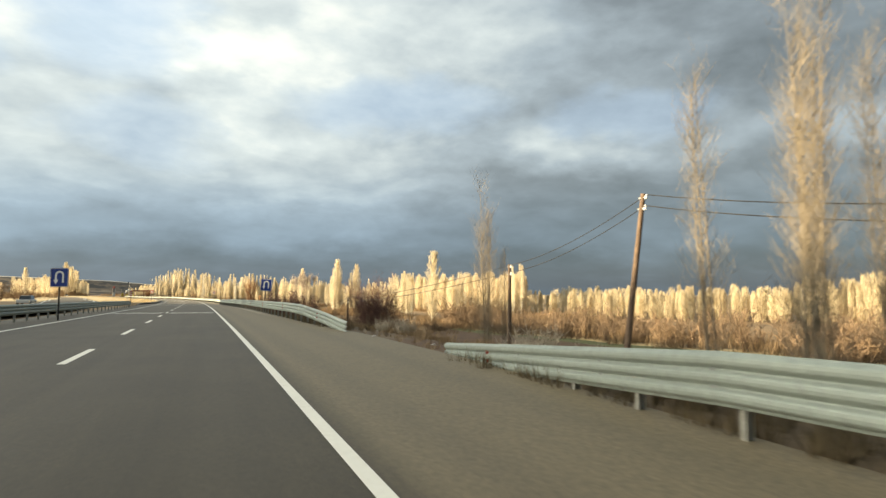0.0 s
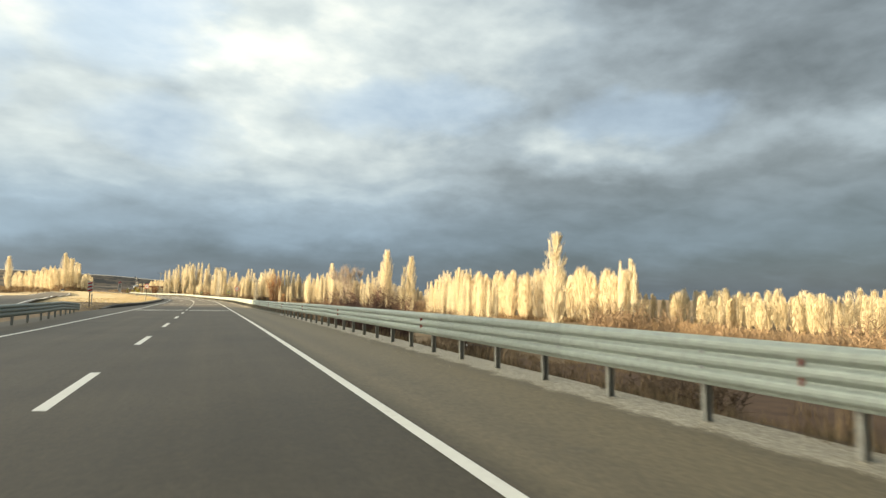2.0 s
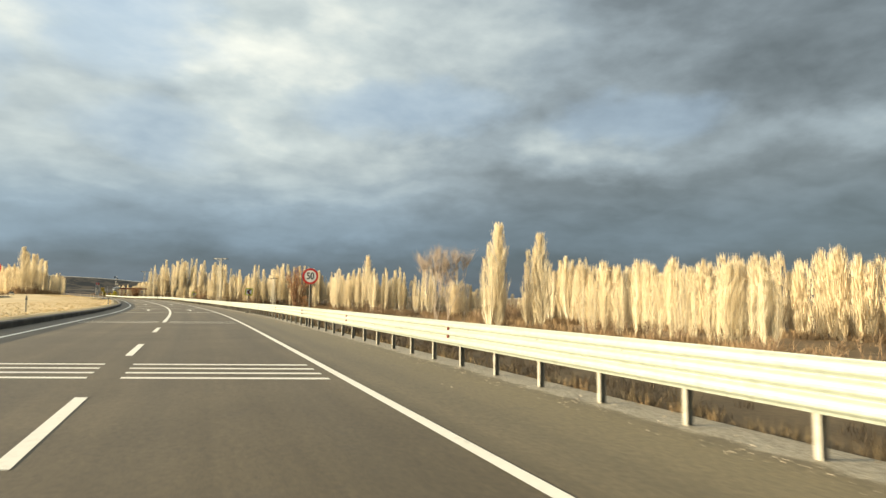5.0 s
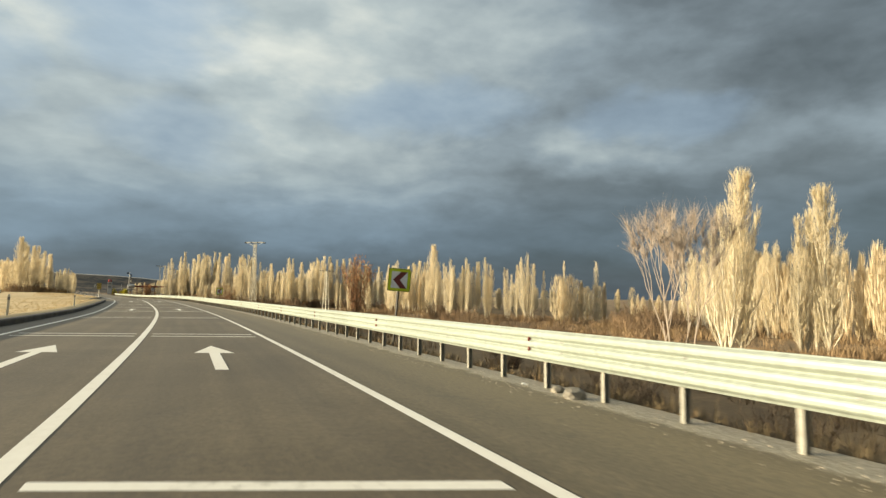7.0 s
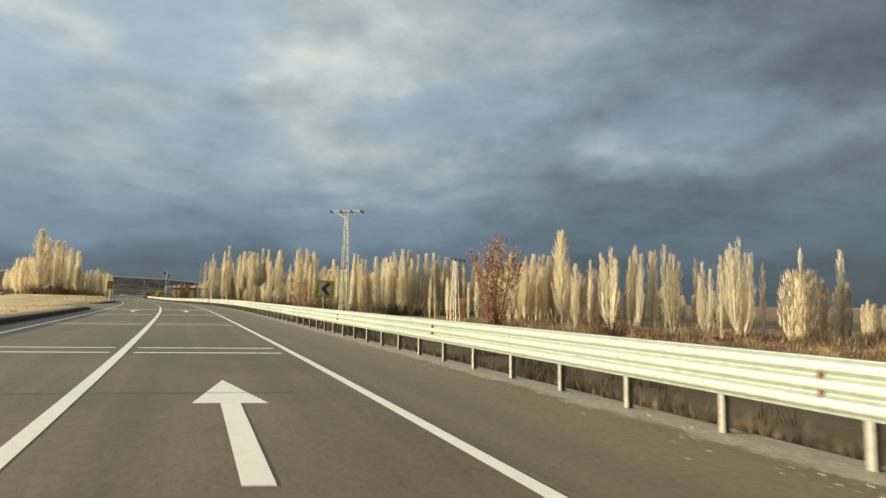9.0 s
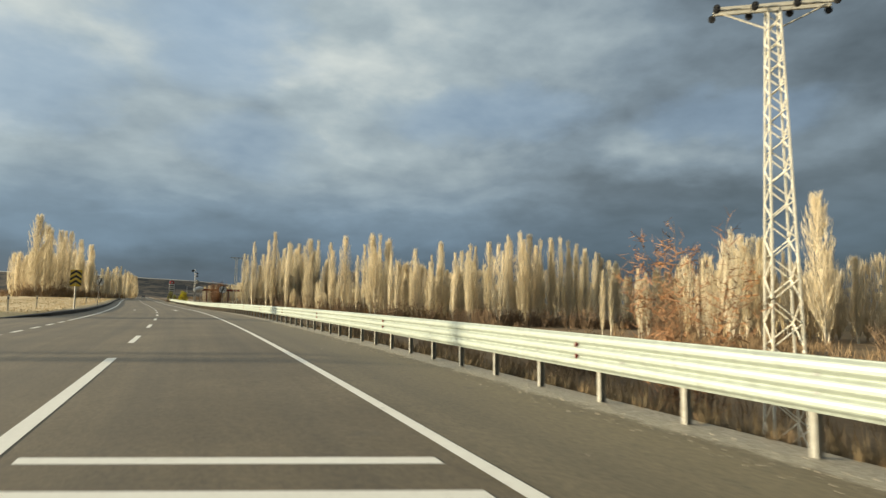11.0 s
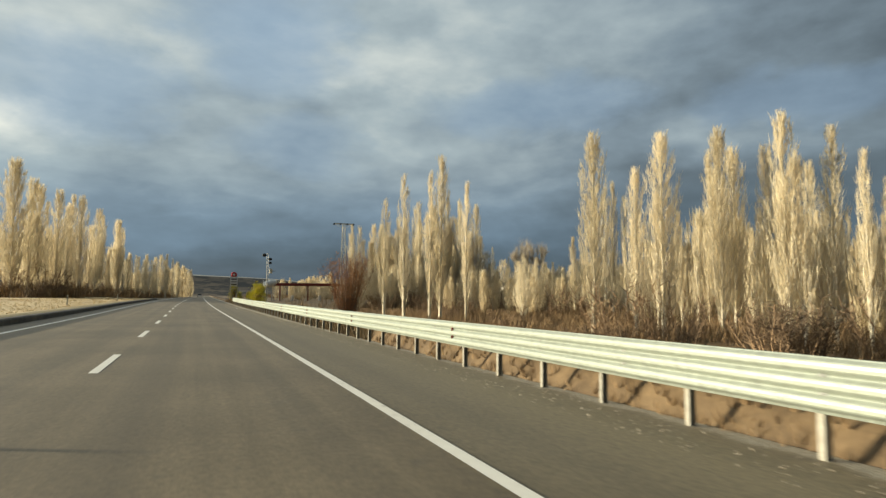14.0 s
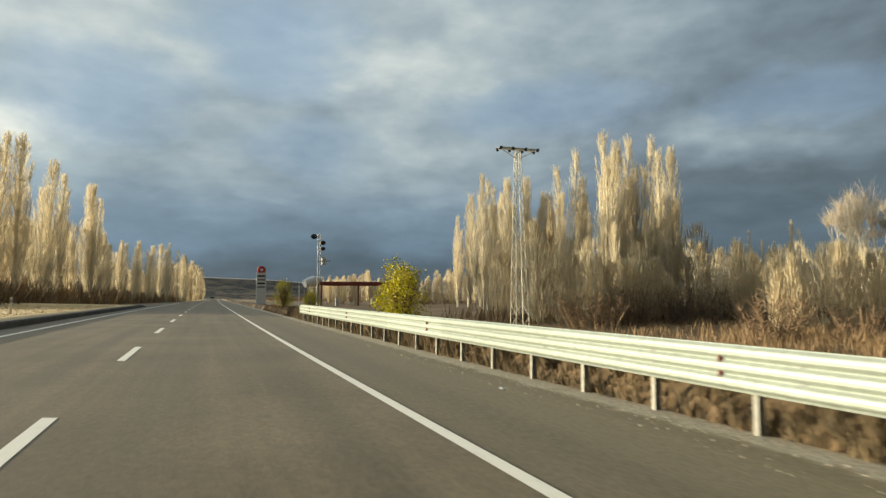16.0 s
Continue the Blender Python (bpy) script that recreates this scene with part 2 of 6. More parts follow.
def twig_build(a, b):
    """Sprays of fine pale twigs, which let part of the light through."""
    def build(g, bsdf):
        co = g.node("ShaderNodeTexCoord").outputs["Object"]
        fac = g.math("ADD", g.math("MULTIPLY", g.noise(co, 0.5, 3.0).outputs["Fac"], 0.5), g.math("MULTIPLY", g.noise(co, 7.0, 3.0).outputs["Fac"], 0.5))
        c = g.ramp(fac, (0.32, a), (0.66, b))
        rnd = g.node("ShaderNodeObjectInfo").outputs["Random"]
        c = g.mix(1.0, c, g.ramp(rnd, (0.0, (0.80, 0.77, 0.72)), (0.5, (1.0, 0.98, 0.94)), (1.0, (1.12, 1.10, 1.10))), "MULTIPLY")
        g.put(bsdf.inputs["Base Color"], c)
        g.put(bsdf.inputs["Roughness"], 0.8)
        thin = g.node("ShaderNodeBsdfTranslucent", Color=c)
        both = g.node("ShaderNodeMixShader", Fac=0.48)
        g.l.new(bsdf.outputs[0], both.inputs[1])
        g.l.new(thin.outputs[0], both.inputs[2])
        out = [n for n in g.n if n.bl_idname == "ShaderNodeOutputMaterial"][0]
        g.l.new(both.outputs[0], out.inputs[0])
    return build


def hill_build(g, bsdf):
    co = g.node("ShaderNodeTexCoord").outputs["Object"]
    bushes = g.noise(co, 0.045, 9.0, 0.72).outputs["Fac"]
    beds = g.noise(g.vmath("MULTIPLY", co, (0.004, 0.004, 0.12)), 1.0, 4.0).outputs["Fac"]
    c = g.ramp(bushes, (0.46, (0.018, 0.017, 0.014)), (0.54, (0.13, 0.095, 0.062)))
    c = g.mix(g.rng(beds, 0.54, 0.62, 0.0, 0.6), c, (0.30, 0.25, 0.19, 1))
    g.put(bsdf.inputs["Base Color"], c)
    g.put(bsdf.inputs["Roughness"], 0.95)


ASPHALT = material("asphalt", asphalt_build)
PAINT = material("road_paint", paint_build)
STEEL = material("galvanised_steel", steel_build)
POST_STEEL = mixed("post_steel", (0.20, 0.195, 0.17), (0.35, 0.345, 0.305), 8.0, 0.6, 60.0, metal=0.2)
DRY_GRASS = mixed("dry_grass", (0.46, 0.33, 0.16), (0.74, 0.56, 0.30), 0.16, 0.95, 2.5, 0.5, spread=0, coords="Object")
FIELD = mixed("fallow_ground", (0.13, 0.085, 0.045), (0.30, 0.20, 0.10), 0.12, 0.95, 2.0, 0.6, spread=0)
SOIL = mixed("ploughed_soil", (0.070, 0.036, 0.018), (0.14, 0.078, 0.040), 0.5, 0.95, 6.0, 0.8, spread=0)
GREEN = mixed("winter_crop", (0.06, 0.08, 0.025), (0.14, 0.14, 0.05), 0.4, 0.95, 5.0, 0.5, spread=0)
VERGE = mixed("weedy_verge", (0.065, 0.043, 0.024), (0.20, 0.135, 0.075), 0.9, 0.95, 7.0, 0.8, spread=0)
GRAVEL = mixed("gravel", (0.26, 0.225, 0.17), (0.56, 0.49, 0.38), 2.2, 0.95, 38.0, 0.9, spread=0)
BANK_SOIL = mixed("tan_bank_soil", (0.07, 0.047, 0.026), (0.20, 0.138, 0.075), 1.6, 0.95, 14.0, 0.7, spread=0)
PEBBLE = mixed("pale_pebbles", (0.22, 0.19, 0.15), (0.52, 0.46, 0.37), 2.0, 0.9, 30.0, spread=0)
# kerb concrete, darkened in its colour for the shade on its road side
KERB = mixed("shaded_kerb", (0.045, 0.042, 0.037), (0.125, 0.115, 0.10), 1.2, 0.9, 20.0, 0.4)
CONCRETE = mixed("concrete", (0.17, 0.16, 0.145), (0.34, 0.32, 0.28), 2.0, 0.9, 30.0, 0.3)
POPLAR_TWIG = material("poplar_twigs", twig_build((0.52, 0.45, 0.31), (0.86, 0.79, 0.61)))
FAR_TWIG = material("far_poplar_twigs", twig_build((0.41, 0.345, 0.225), (0.73, 0.655, 0.49)))
POPLAR_BARK = mixed("poplar_bark", (0.40, 0.36, 0.28), (0.66, 0.61, 0.49), 1.5, 0.85, 14.0, 0.4)
SAPLING_TWIG = mixed("sapling_twigs", (0.12, 0.10, 0.07), (0.24, 0.20, 0.145), 1.2, 0.9, 9.0, spread=0.1)
BARE_TWIG = mixed("bare_twigs", (0.30, 0.255, 0.20), (0.52, 0.46, 0.37), 1.2, 0.9, 9.0, spread=0.25)
BUSH_TWIG = mixed("bush_twigs", (0.10, 0.068, 0.042), (0.27, 0.185, 0.115), 1.3, 0.9, 8.0, spread=0.35)
RED_TWIG = mixed("reddish_twigs", (0.07, 0.038, 0.032), (0.15, 0.080, 0.064), 1.3, 0.9, 8.0, spread=0.2)
RUST_TWIG = mixed("rust_twigs", (0.17, 0.085, 0.045), (0.33, 0.175, 0.085), 1.3, 0.9, 8.0, spread=0.2)
RUST_LEAF = mixed("rust_leaves", (0.32, 0.135, 0.045), (0.58, 0.285, 0.11), 1.5, 0.85, 8.0, spread=0.2)
YELLOW_LEAF = mixed("yellow_green_leaves", (0.34, 0.35, 0.03), (0.78, 0.70, 0.08), 2.0, 0.7, 12.0, spread=0.15)
BLUE = mixed("sign_blue", (0.010, 0.035, 0.20), (0.014, 0.05, 0.26), 5.0, 0.4, spread=0)
WHITE = mixed("sign_white", (0.66, 0.66, 0.64), (0.8, 0.8, 0.77), 6.0, 0.45, spread=0)
REFLECT_RED = mixed("faded_reflector_red", (0.22, 0.02, 0.016), (0.42, 0.055, 0.04), 30.0, 0.4, 80.0)
RED = mixed("sign_red", (0.42, 0.012, 0.012), (0.55, 0.03, 0.02), 6.0, 0.4, spread=0)
DARK_RED = mixed("oxide_red_paint", (0.13, 0.022, 0.018), (0.22, 0.04, 0.03), 4.0, 0.6)
BLACK = mixed("sign_black", (0.010, 0.010, 0.011), (0.02, 0.02, 0.02), 6.0, 0.5, spread=0)
LIME = mixed("sign_lime", (0.52, 0.62, 0.02), (0.62, 0.72, 0.04), 6.0, 0.4, spread=0)
FADED_YELLOW = mixed("faded_yellow_paint", (0.34, 0.30, 0.10), (0.62, 0.56, 0.22), 5.0, 0.6, 30.0, spread=0)
YELLOW = mixed("sign_yellow", (0.50, 0.36, 0.03), (0.66, 0.48, 0.06), 6.0, 0.45, spread=0)
GREY_PAINT = mixed("grey_paint", (0.16, 0.17, 0.17), (0.26, 0.27, 0.26), 6.0, 0.5, 40.0)
POLE_DARK = mixed("dull_dark_pole", (0.018, 0.017, 0.016), (0.045, 0.042, 0.038), 6.0, 0.6, 40.0)
PALE_STEEL = mixed("pale_painted_steel", (0.50, 0.48, 0.40), (0.70, 0.67, 0.57), 4.0, 0.55, 40.0)
WOOD = mixed("weathered_pole_wood", (0.06, 0.040, 0.027), (0.14, 0.094, 0.062), 6.0, 0.9, 40.0, 0.4)
DARK = mixed("dark_rubber", (0.012, 0.012, 0.013), (0.03, 0.03, 0.03), 6.0, 0.5, 40.0)
CAR_WHITE = mixed("white_car_paint", (0.70, 0.70, 0.69), (0.80, 0.80, 0.78), 4.0, 0.25, 40.0)
GLASS = mixed("dark_glass", (0.015, 0.02, 0.025), (0.03, 0.035, 0.04), 4.0, 0.08, 40.0)
HILL = material("far_hill", hill_build)
CHALK = mixed("pale_scarp", (0.40, 0.36, 0.30), (0.62, 0.57, 0.48), 0.02, 0.95, 0.2, spread=0)
SHACK = mixed("shed_wall", (0.34, 0.32, 0.29), (0.55, 0.52, 0.47), 2.0, 0.9, 20.0)


# ---- the line of the road: knots every 25 m from -25 m ----
KNOTS = np.arange(-25.0, 651.0, 25.0)
KAPPA = [0.358, 0.368, 0.248, 0.001, 0.289, -0.048, 0.396, 0.516, 1.396, 1.043, 1.641, 0.33, 1.119, 0.93, 1.545, 0.545, 0.439, -0.047, -0.446, -0.067, -0.098, -0.086, -0.075, -0.067, -0.061, -0.057, -0.054, -0.052]   # bend to the left, 1/1000 per metre
GRADE = [-0.18, -0.185, -0.086, -0.188, -0.526, -0.626, -0.347, -0.145, -0.549, -0.158, 0.065, 0.32, 0.347, -0.08, -0.074, -0.277, 0.221, 0.54, 0.633, 0.452, 0.404, 0.353, 0.311, 0.277, 0.252, 0.233, 0.221, 0.215]   # climb, per cent
BANK = [0.648, 0.694, 0.168, -1.004, -1.615, -0.966, -0.257, -0.346, -0.543, -0.371, -1.267, -0.88, -1.217, -1.037, -0.639, 0.665, 1.219, 0.904, 0.984, 0.848, 0.655, 0.509, 0.398, 0.316, 0.257, 0.215, 0.189, 0.177]     # fall to the right, per cent
LANE = 3.5
S = np.arange(-300.0, 1400.0, 1.0)
_k = np.interp(S, KNOTS, KAPPA) * 1e-3
_k[S < -25] = 0.0
_k[S > 650] = 0.0
_g, _b = np.interp(S, KNOTS, GRADE) * 1e-2, np.interp(S, KNOTS, BANK) * 1e-2
_i0 = 300
_head = np.cumsum(_k)
_head -= _head[_i0]
_T = np.stack([-np.sin(_head) * np.cos(_g), np.cos(_head) * np.cos(_g), np.sin(_g)], 1)
_C = np.cumsum(_T, 0)
_C -= _C[_i0]
_R = np.stack([np.cos(_head) * np.cos(_b), np.sin(_head) * np.cos(_b), -np.sin(_b)], 1)
_R -= (_R * _T).sum(1, keepdims=True) * _T
_R /= np.linalg.norm(_R, axis=1, keepdims=True)
_U = np.cross(_R, _T)


def lines_at(s):
    f = np.clip(np.asarray(s, float) - S[0], 0, len(S) - 1.001)
    i = f.astype(int)
    w = (f - i)[..., None]
    return [a[i] * (1 - w) + a[i + 1] * w for a in (_C, _T, _R, _U)]


def shoulder_fall(s, d):
    """How far the hard shoulder falls below the plane of the lanes."""
    slope = np.interp(s, [20, 92, 150, 214, 305, 410], [0.0, 0.028, 0.052, 0.055, 0.044, 0.046])
    return -slope * np.clip(np.asarray(d, float) - 0.12, 0, 3.4)


def on_road(s, d, h=0.0):
    """A point s metres along, d to the right of the right-hand edge line and h over the road's surface."""
    c, t, r, u = lines_at(s)
    return Vector(c + d * r + (h + float(shoulder_fall(s, d))) * u)


def road_pose(s, d, h=0.0, turn=0.0):
    """x across to the right, y along the road, z up."""
    c, t, r, u = lines_at(s)
    m = Matrix((r, t, u)).transposed().to_4x4()
    m.translation = on_road(s, d, h)
    return m @ pose(0, 0, 0, 0, 0, turn)


def upright(s, d, h=0.0, turn=0.0):
    """The same place, but plumb."""
    p = on_road(s, d, h)
    t = lines_at(s)[1]
    return Matrix.Translation(p) @ pose(0, 0, 0, 0, 0, math.degrees(math.atan2(-t[0], t[1])) + turn)


def nearest(x, y):
    x, y = np.atleast_1d(x).astype(float), np.atleast_1d(y).astype(float)
    k = ((_C[None, ::4, 0] - x[:, None]) ** 2 + (_C[None, ::4, 1] - y[:, None]) ** 2).argmin(1) * 4
    q = np.stack([x, y], 1) - _C[k, :2]
    return S[k] + (q * _T[k, :2]).sum(1), (q * _R[k, :2]).sum(1), _C[k, 2]


def wave(x, y):
    return (np.sin(x * 0.071 + 1.3) * np.cos(y * 0.053 + 0.4) + 0.6 * np.sin(x * 0.19 + y * 0.11) + 0.3 * np.sin(x * 0.43 - y * 0.37 + 2.0))


def kerb_out(s):
    """Where the raised median begins, to the left of the edge line."""
    return np.interp(s, [-300, 96, 112, 130, 280, 284, 308, 318, 332, 470, 484, 489, 540, 556], [-10.6, -10.6, -10.0, -8.8, -8.8, -13.5, -13.5, -9.6, -8.8, -8.7, -8.8, -19.5, -17.5, -9.2])


def has_median(s):
    return np.interp(s, [94, 112, 283, 286, 308, 315, 480, 486], [0, 1, 1, 0, 0, 1, 1, 0])


def plain_depth(s):
    return np.interp(s, [-300, 0, 60, 110, 250, 320, 385, 440, 520, 700], [-4.2, -4.2, -4.4, -4.6, -4.2, -2.7, -1.9, -0.9, -0.6, -0.4])


def rise(s, d):
    """Height of the land over the centre line's own height, by its place along and across."""
    s, d = np.asarray(s, float), np.asarray(d, float)
    deep = plain_depth(s)
    edge_r = 3.42
    reach = 3.9 + np.abs(deep) * np.interp(s, [-40, 40, 90, 120, 370, 420], [4.6, 4.6, 2.2, 1.7, 2.2, 9.0])
    t = np.clip((d - 3.9) / (reach - 3.9), 0, 1)
    right = -0.06 + shoulder_fall(s, 3.5) + deep * (t * t * (3 - 2 * t)) + np.clip(d - 12, 0, 30) / 30 * 0.12 * wave(s, d)
    right = right - 0.40 * np.interp(s, [20, 60, 330, 350], [0, 1, 1, 0]) * np.clip((d - edge_r) / 0.8, 0, 1)
    right = right + 0.46 * np.interp(s, [335, 360], [0, 1]) * np.clip((d - edge_r - 0.05) / 0.30, 0, 1) * np.interp(d, [5.4, 9.4], [1, 0])
    island = has_median(s)
    edge = kerb_out(s)
    lift = np.clip((edge - 0.28 - d) / 0.5, 0, 1) * island
    left = -0.10 + 0.36 * lift + np.clip((edge - 2 - d) / 12, 0, 1) * (0.10 * wave(s * 1.3, d * 1.3) + 0.15)
    left = left + np.clip((-d - 60) / 200, 0, 1) * 0.8
    # an unseen low rise, added beside and behind the start to keep the sun off it
    ridge = np.exp(-((d + 96) / 26.0) ** 2) * np.interp(s, [-300, -120, 60, 132, 165], [15.4, 15.4, 15.2, 15.0, 0.0])
    z = np.where(d > edge_r - 0.02, right, np.where(d < edge - 0.25, left + ridge, -0.25))
    return z


def land_height(x, y):
    s, d, c = nearest(x, y)
    return c + rise(s, d)


# ---- building blocks ----
def mesh_of(name, verts, faces, *mats):
    me = bpy.data.meshes.new(name)
    me.from_pydata([tuple(v) for v in verts], [], [tuple(f) for f in faces])
    for m in mats:
        me.materials.append(m)
    return me


def thing(name, m, label, category, group="", kind=""):
    ob = new(name)
    ob.empty_display_size = 0.3
    ob.matrix_basis = m
    return tagged(ob, label, category, group, kind)


def part(name, data, mat, parent, label="", m=None):
    """One mesh under a thing or a part; data is a mesh or a bmesh."""
    if isinstance(data, bmesh.types.BMesh):
        me = bpy.data.meshes.new(name)
        data.to_mesh(me)
        data.free()
        me.materials.append(mat)
    else:
        me = data
        if mat and not me.materials:
            me.materials.append(mat)
    ob = new(name, me)
    ob.parent = parent
    if m is not None:
        ob.matrix_basis = m
    return tagged(ob, label)


def box(bm, x0, x1, y0, y1, z0, z1, bevel=0.0):
    r = bmesh.ops.create_cube(bm, size=1, matrix=Matrix.Translation(((x0 + x1) / 2, (y0 + y1) / 2, (z0 + z1) / 2)) @ Matrix.Diagonal((x1 - x0, y1 - y0, z1 - z0, 1)))
    if bevel:
        edges = {e for v in r["verts"] for e in v.link_edges}
        bmesh.ops.bevel(bm, geom=list(edges), offset=bevel, segments=2, affect="EDGES", profile=0.6)
    return bm


def tube(bm, a, b, r0, r1=None, n=8):
    a, b = Vector(a), Vector(b)
    r1 = r0 if r1 is None else r1
    m = Matrix.Translation((a + b) / 2) @ (b - a).to_track_quat("Z", "Y").to_matrix().to_4x4()
    bmesh.ops.create_cone(bm, cap_ends=True, segments=n, radius1=r0, radius2=r1, depth=(b - a).length, matrix=m)
    return bm


def ribbon(s0, s1, d0, d1, h, step=2.0):
    """A strip that follows the road, with u across and v along in metres."""
    ss = np.linspace(s0, s1, max(2, int((s1 - s0) / step) + 1))
    verts, faces, uv = [], [], []
    for s in ss:
        a = d0(s) if callable(d0) else d0
        b = d1(s) if callable(d1) else d1
        verts += [on_road(s, a, h), on_road(s, b, h)]
        uv += [(a, s), (b, s)]
    for i in range(len(ss) - 1):
        faces.append((2 * i, 2 * i + 1, 2 * i + 3, 2 * i + 2))
    return verts, faces, uv


SKEW = -0.38     # the cross markings are laid aslant


def slanted(name, s0, s1, d0, d1, h, mat, parent):
    """A painted patch whose ends run aslant."""
    mid = (d0 + d1) / 2
    pts = [on_road(s + SKEW * (d - mid), d, h) for s, d in ((s0, d0), (s0, d1), (s1, d1), (s1, d0))]
    return part(name, mesh_of(name, pts, [(0, 1, 2, 3)], mat), None, parent)


def strip(name, s0, s1, d0, d1, h, mat, parent=None, step=2.0, label=""):
    v, f, uv = ribbon(s0, s1, d0, d1, h, step)
    me = mesh_of(name, v, f, mat)
    layer = me.uv_layers.new(name="along")
    for loop in me.loops:
        layer.data[loop.index].uv = uv[loop.vertex_index]
    ob = new(name, me)
    ob.parent = parent
    return tagged(ob, label)


# ---- ground, road and markings ----
def build_ground():
    ss = np.concatenate([[-3000, -2000, -1200, -700, -450], np.arange(-300, -60, 12.0), np.arange(-60, 560, 3.0), np.arange(560, 900, 12.0), [950, 1050, 1200, 1399, 1800, 2600, 4200]])
    dd = np.concatenate([[-3500, -2200, -1300, -800, -500, -350, -260, -200, -170, -150, -135, -125, -115, -105, -96, -87, -77, -67, -58, -50, -44, -39, -34, -30, -26, -23, -20, -17, -15, -13.5, -12, -11, -10.4],
                         [-9.9, -9.45, -9.2, -8.0, -4, 0, 3.25, 3.43, 3.55, 3.68, 3.82, 4.0, 4.3, 4.7, 5.3, 6.1, 7.0, 8.0, 9.2, 10.6, 12.2, 14, 16, 18, 20.5, 23.5, 27, 31, 36, 42, 46, 50, 54, 59, 66, 76, 88, 104, 125, 155, 200, 280, 400, 600, 1000, 1800, 3500]])
    inside = np.clip(ss, -299, 1398)
    c, t, r, u = lines_at(inside)
    c = c + (ss - inside)[:, None] * t
    fixed = np.array([math.cos(radians(8)), math.sin(radians(8)), 0])
    near = np.clip(dd, -130, 130)
    p = c[:, None, :] + near[None, :, None] * (r * [1, 1, 0])[:, None, :] + (dd - near)[None, :, None] * fixed
    sg, dg = np.meshgrid(inside, dd, indexing="ij")
    # the road's own cross fall near it, level farther out
    fall = np.interp(np.abs(dd + 3), [0, 14, 40], [1, 1, 0])
    p[:, :, 2] = c[:, None, 2] + rise(sg, dg) + (near * fall)[None, :] * r[:, 2][:, None]
    nd = len(dd)
    idx = np.arange(len(ss) * nd).reshape(len(ss), nd)
    faces = np.stack([idx[:-1, :-1], idx[:-1, 1:], idx[1:, 1:], idx[1:, :-1]], -1).reshape(-1, 4)
    me = mesh_of("ground", p.reshape(-1, 3), faces.tolist(), FIELD, DRY_GRASS, SOIL, GREEN, GRAVEL, VERGE, BANK_SOIL)
    sm, dm = (sg[:-1, :-1] + sg[1:, 1:]).ravel() / 2, (dg[:-1, :-1] + dg[1:, 1:]).ravel() / 2
    slot = np.zeros(len(faces), int)
    slot[(dm < -8.5) & (dm > -54 + 8 * np.sin(sm * 0.05) + 4 * np.sin(sm * 0.23 + 1)) & (sm > 122 + 7 * np.sin(dm * 0.35) + 4 * np.sin(dm * 1.1))] = 1
    slot[(dm > 3.2) & (dm < 11 + 3 * np.sin(sm * 0.13)) & (sm > 342)] = 6
    slot[(dm > 3.2) & (dm < 12 + 3 * np.sin(sm * 0.11)) & ((sm < 342) | ((sm > 381) & (sm < 403)))] = 5
    field = (sm > -60) & (sm < 106 + 5 * np.sin(dm * 0.3))
    slot[(dm > np.interp(sm, [45, 65], [5.5, 9.0]) + 1.2 * np.sin(sm * 0.31)) & (dm < 46) & field] = 2
    slot[(dm > 46) & (dm < 50) & field] = 3
    slot[(dm > 50) & (dm < 54) & field] = 1
    me.polygons.foreach_set("material_index", slot)
    me.polygons.foreach_set("use_smooth", [True] * len(faces))
    return tagged(new("ground", me), "fallow plain with dry straw-coloured grass and brown ploughed soil", "ground", kind="structure")


ground = build_ground()

def build_road():
    ss = np.arange(-300.0, 1390.1, 2.0)
    verts, faces, uv = [], [], []
    for s in ss:
        for d in (float(kerb_out(s)), 0.12, float(np.interp(s, [2, 9, 20, 28], [3.44, 3.95, 4.0, 3.44]))):
            verts.append(on_road(s, d))
            uv.append((d, s))
    for i in range(len(ss) - 1):
        faces += [(3 * i, 3 * i + 1, 3 * i + 4, 3 * i + 3), (3 * i + 1, 3 * i + 2, 3 * i + 5, 3 * i + 4)]
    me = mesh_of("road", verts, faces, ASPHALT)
    layer = me.uv_layers.new(name="along")
    for loop in me.loops:
        layer.data[loop.index].uv = uv[loop.vertex_index]
    return new("road", me)


road = build_road()
tagged(road, "grey-brown asphalt carriageway with two lanes and a wide hard shoulder", "road", kind="structure")


def far_d(s):
    return np.interp(s, [-300, 60, 110, 180, 300, 420, 520, 700, 1390], [-12.0, -12.0, -16, -27, -33, -29, -19, -16, -16])


def land_strip(name, d0, d1, over, mat, parent=None):
    """A strip beside the road that lies on the land."""
    ss = np.arange(-300.0, 1391.0, 6.0)
    verts, faces, uv = [], [], []
    for s in ss:
        a, b = d0(s), d1(s)
        mid = on_road(s, (far_d(s) * 2 - 8.2) / 2)
        z = max(float(land_height(*on_road(s, far_d(s) + k).xy)[0]) for k in (-8.2, -6.0, -4.0, -2.0, 0.0))
        for d in (a, b):
            p = on_road(s, d)
            verts.append((p.x, p.y, z + over))
            uv.append((d - far_d(s), s))
    for i in range(len(ss) - 1):
        faces.append((2 * i, 2 * i + 1, 2 * i + 3, 2 * i + 2))
    me = mesh_of(name, verts, faces, mat)
    layer = me.uv_layers.new(name="along")
    for loop in me.loops:
        layer.data[loop.index].uv = uv[loop.vertex_index]
    ob = new(name, me)
    ob.parent = parent
    return ob


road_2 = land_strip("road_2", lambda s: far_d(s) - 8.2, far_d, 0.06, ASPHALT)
tagged(road_2, "grey asphalt carriageway for the traffic coming the other way", "road", kind="structure")
for off in (-0.5, -7.7):
    land_strip("edge_line", lambda s: far_d(s) + off - 0.1, lambda s: far_d(s) + off + 0.1, 0.066, PAINT, road_2)

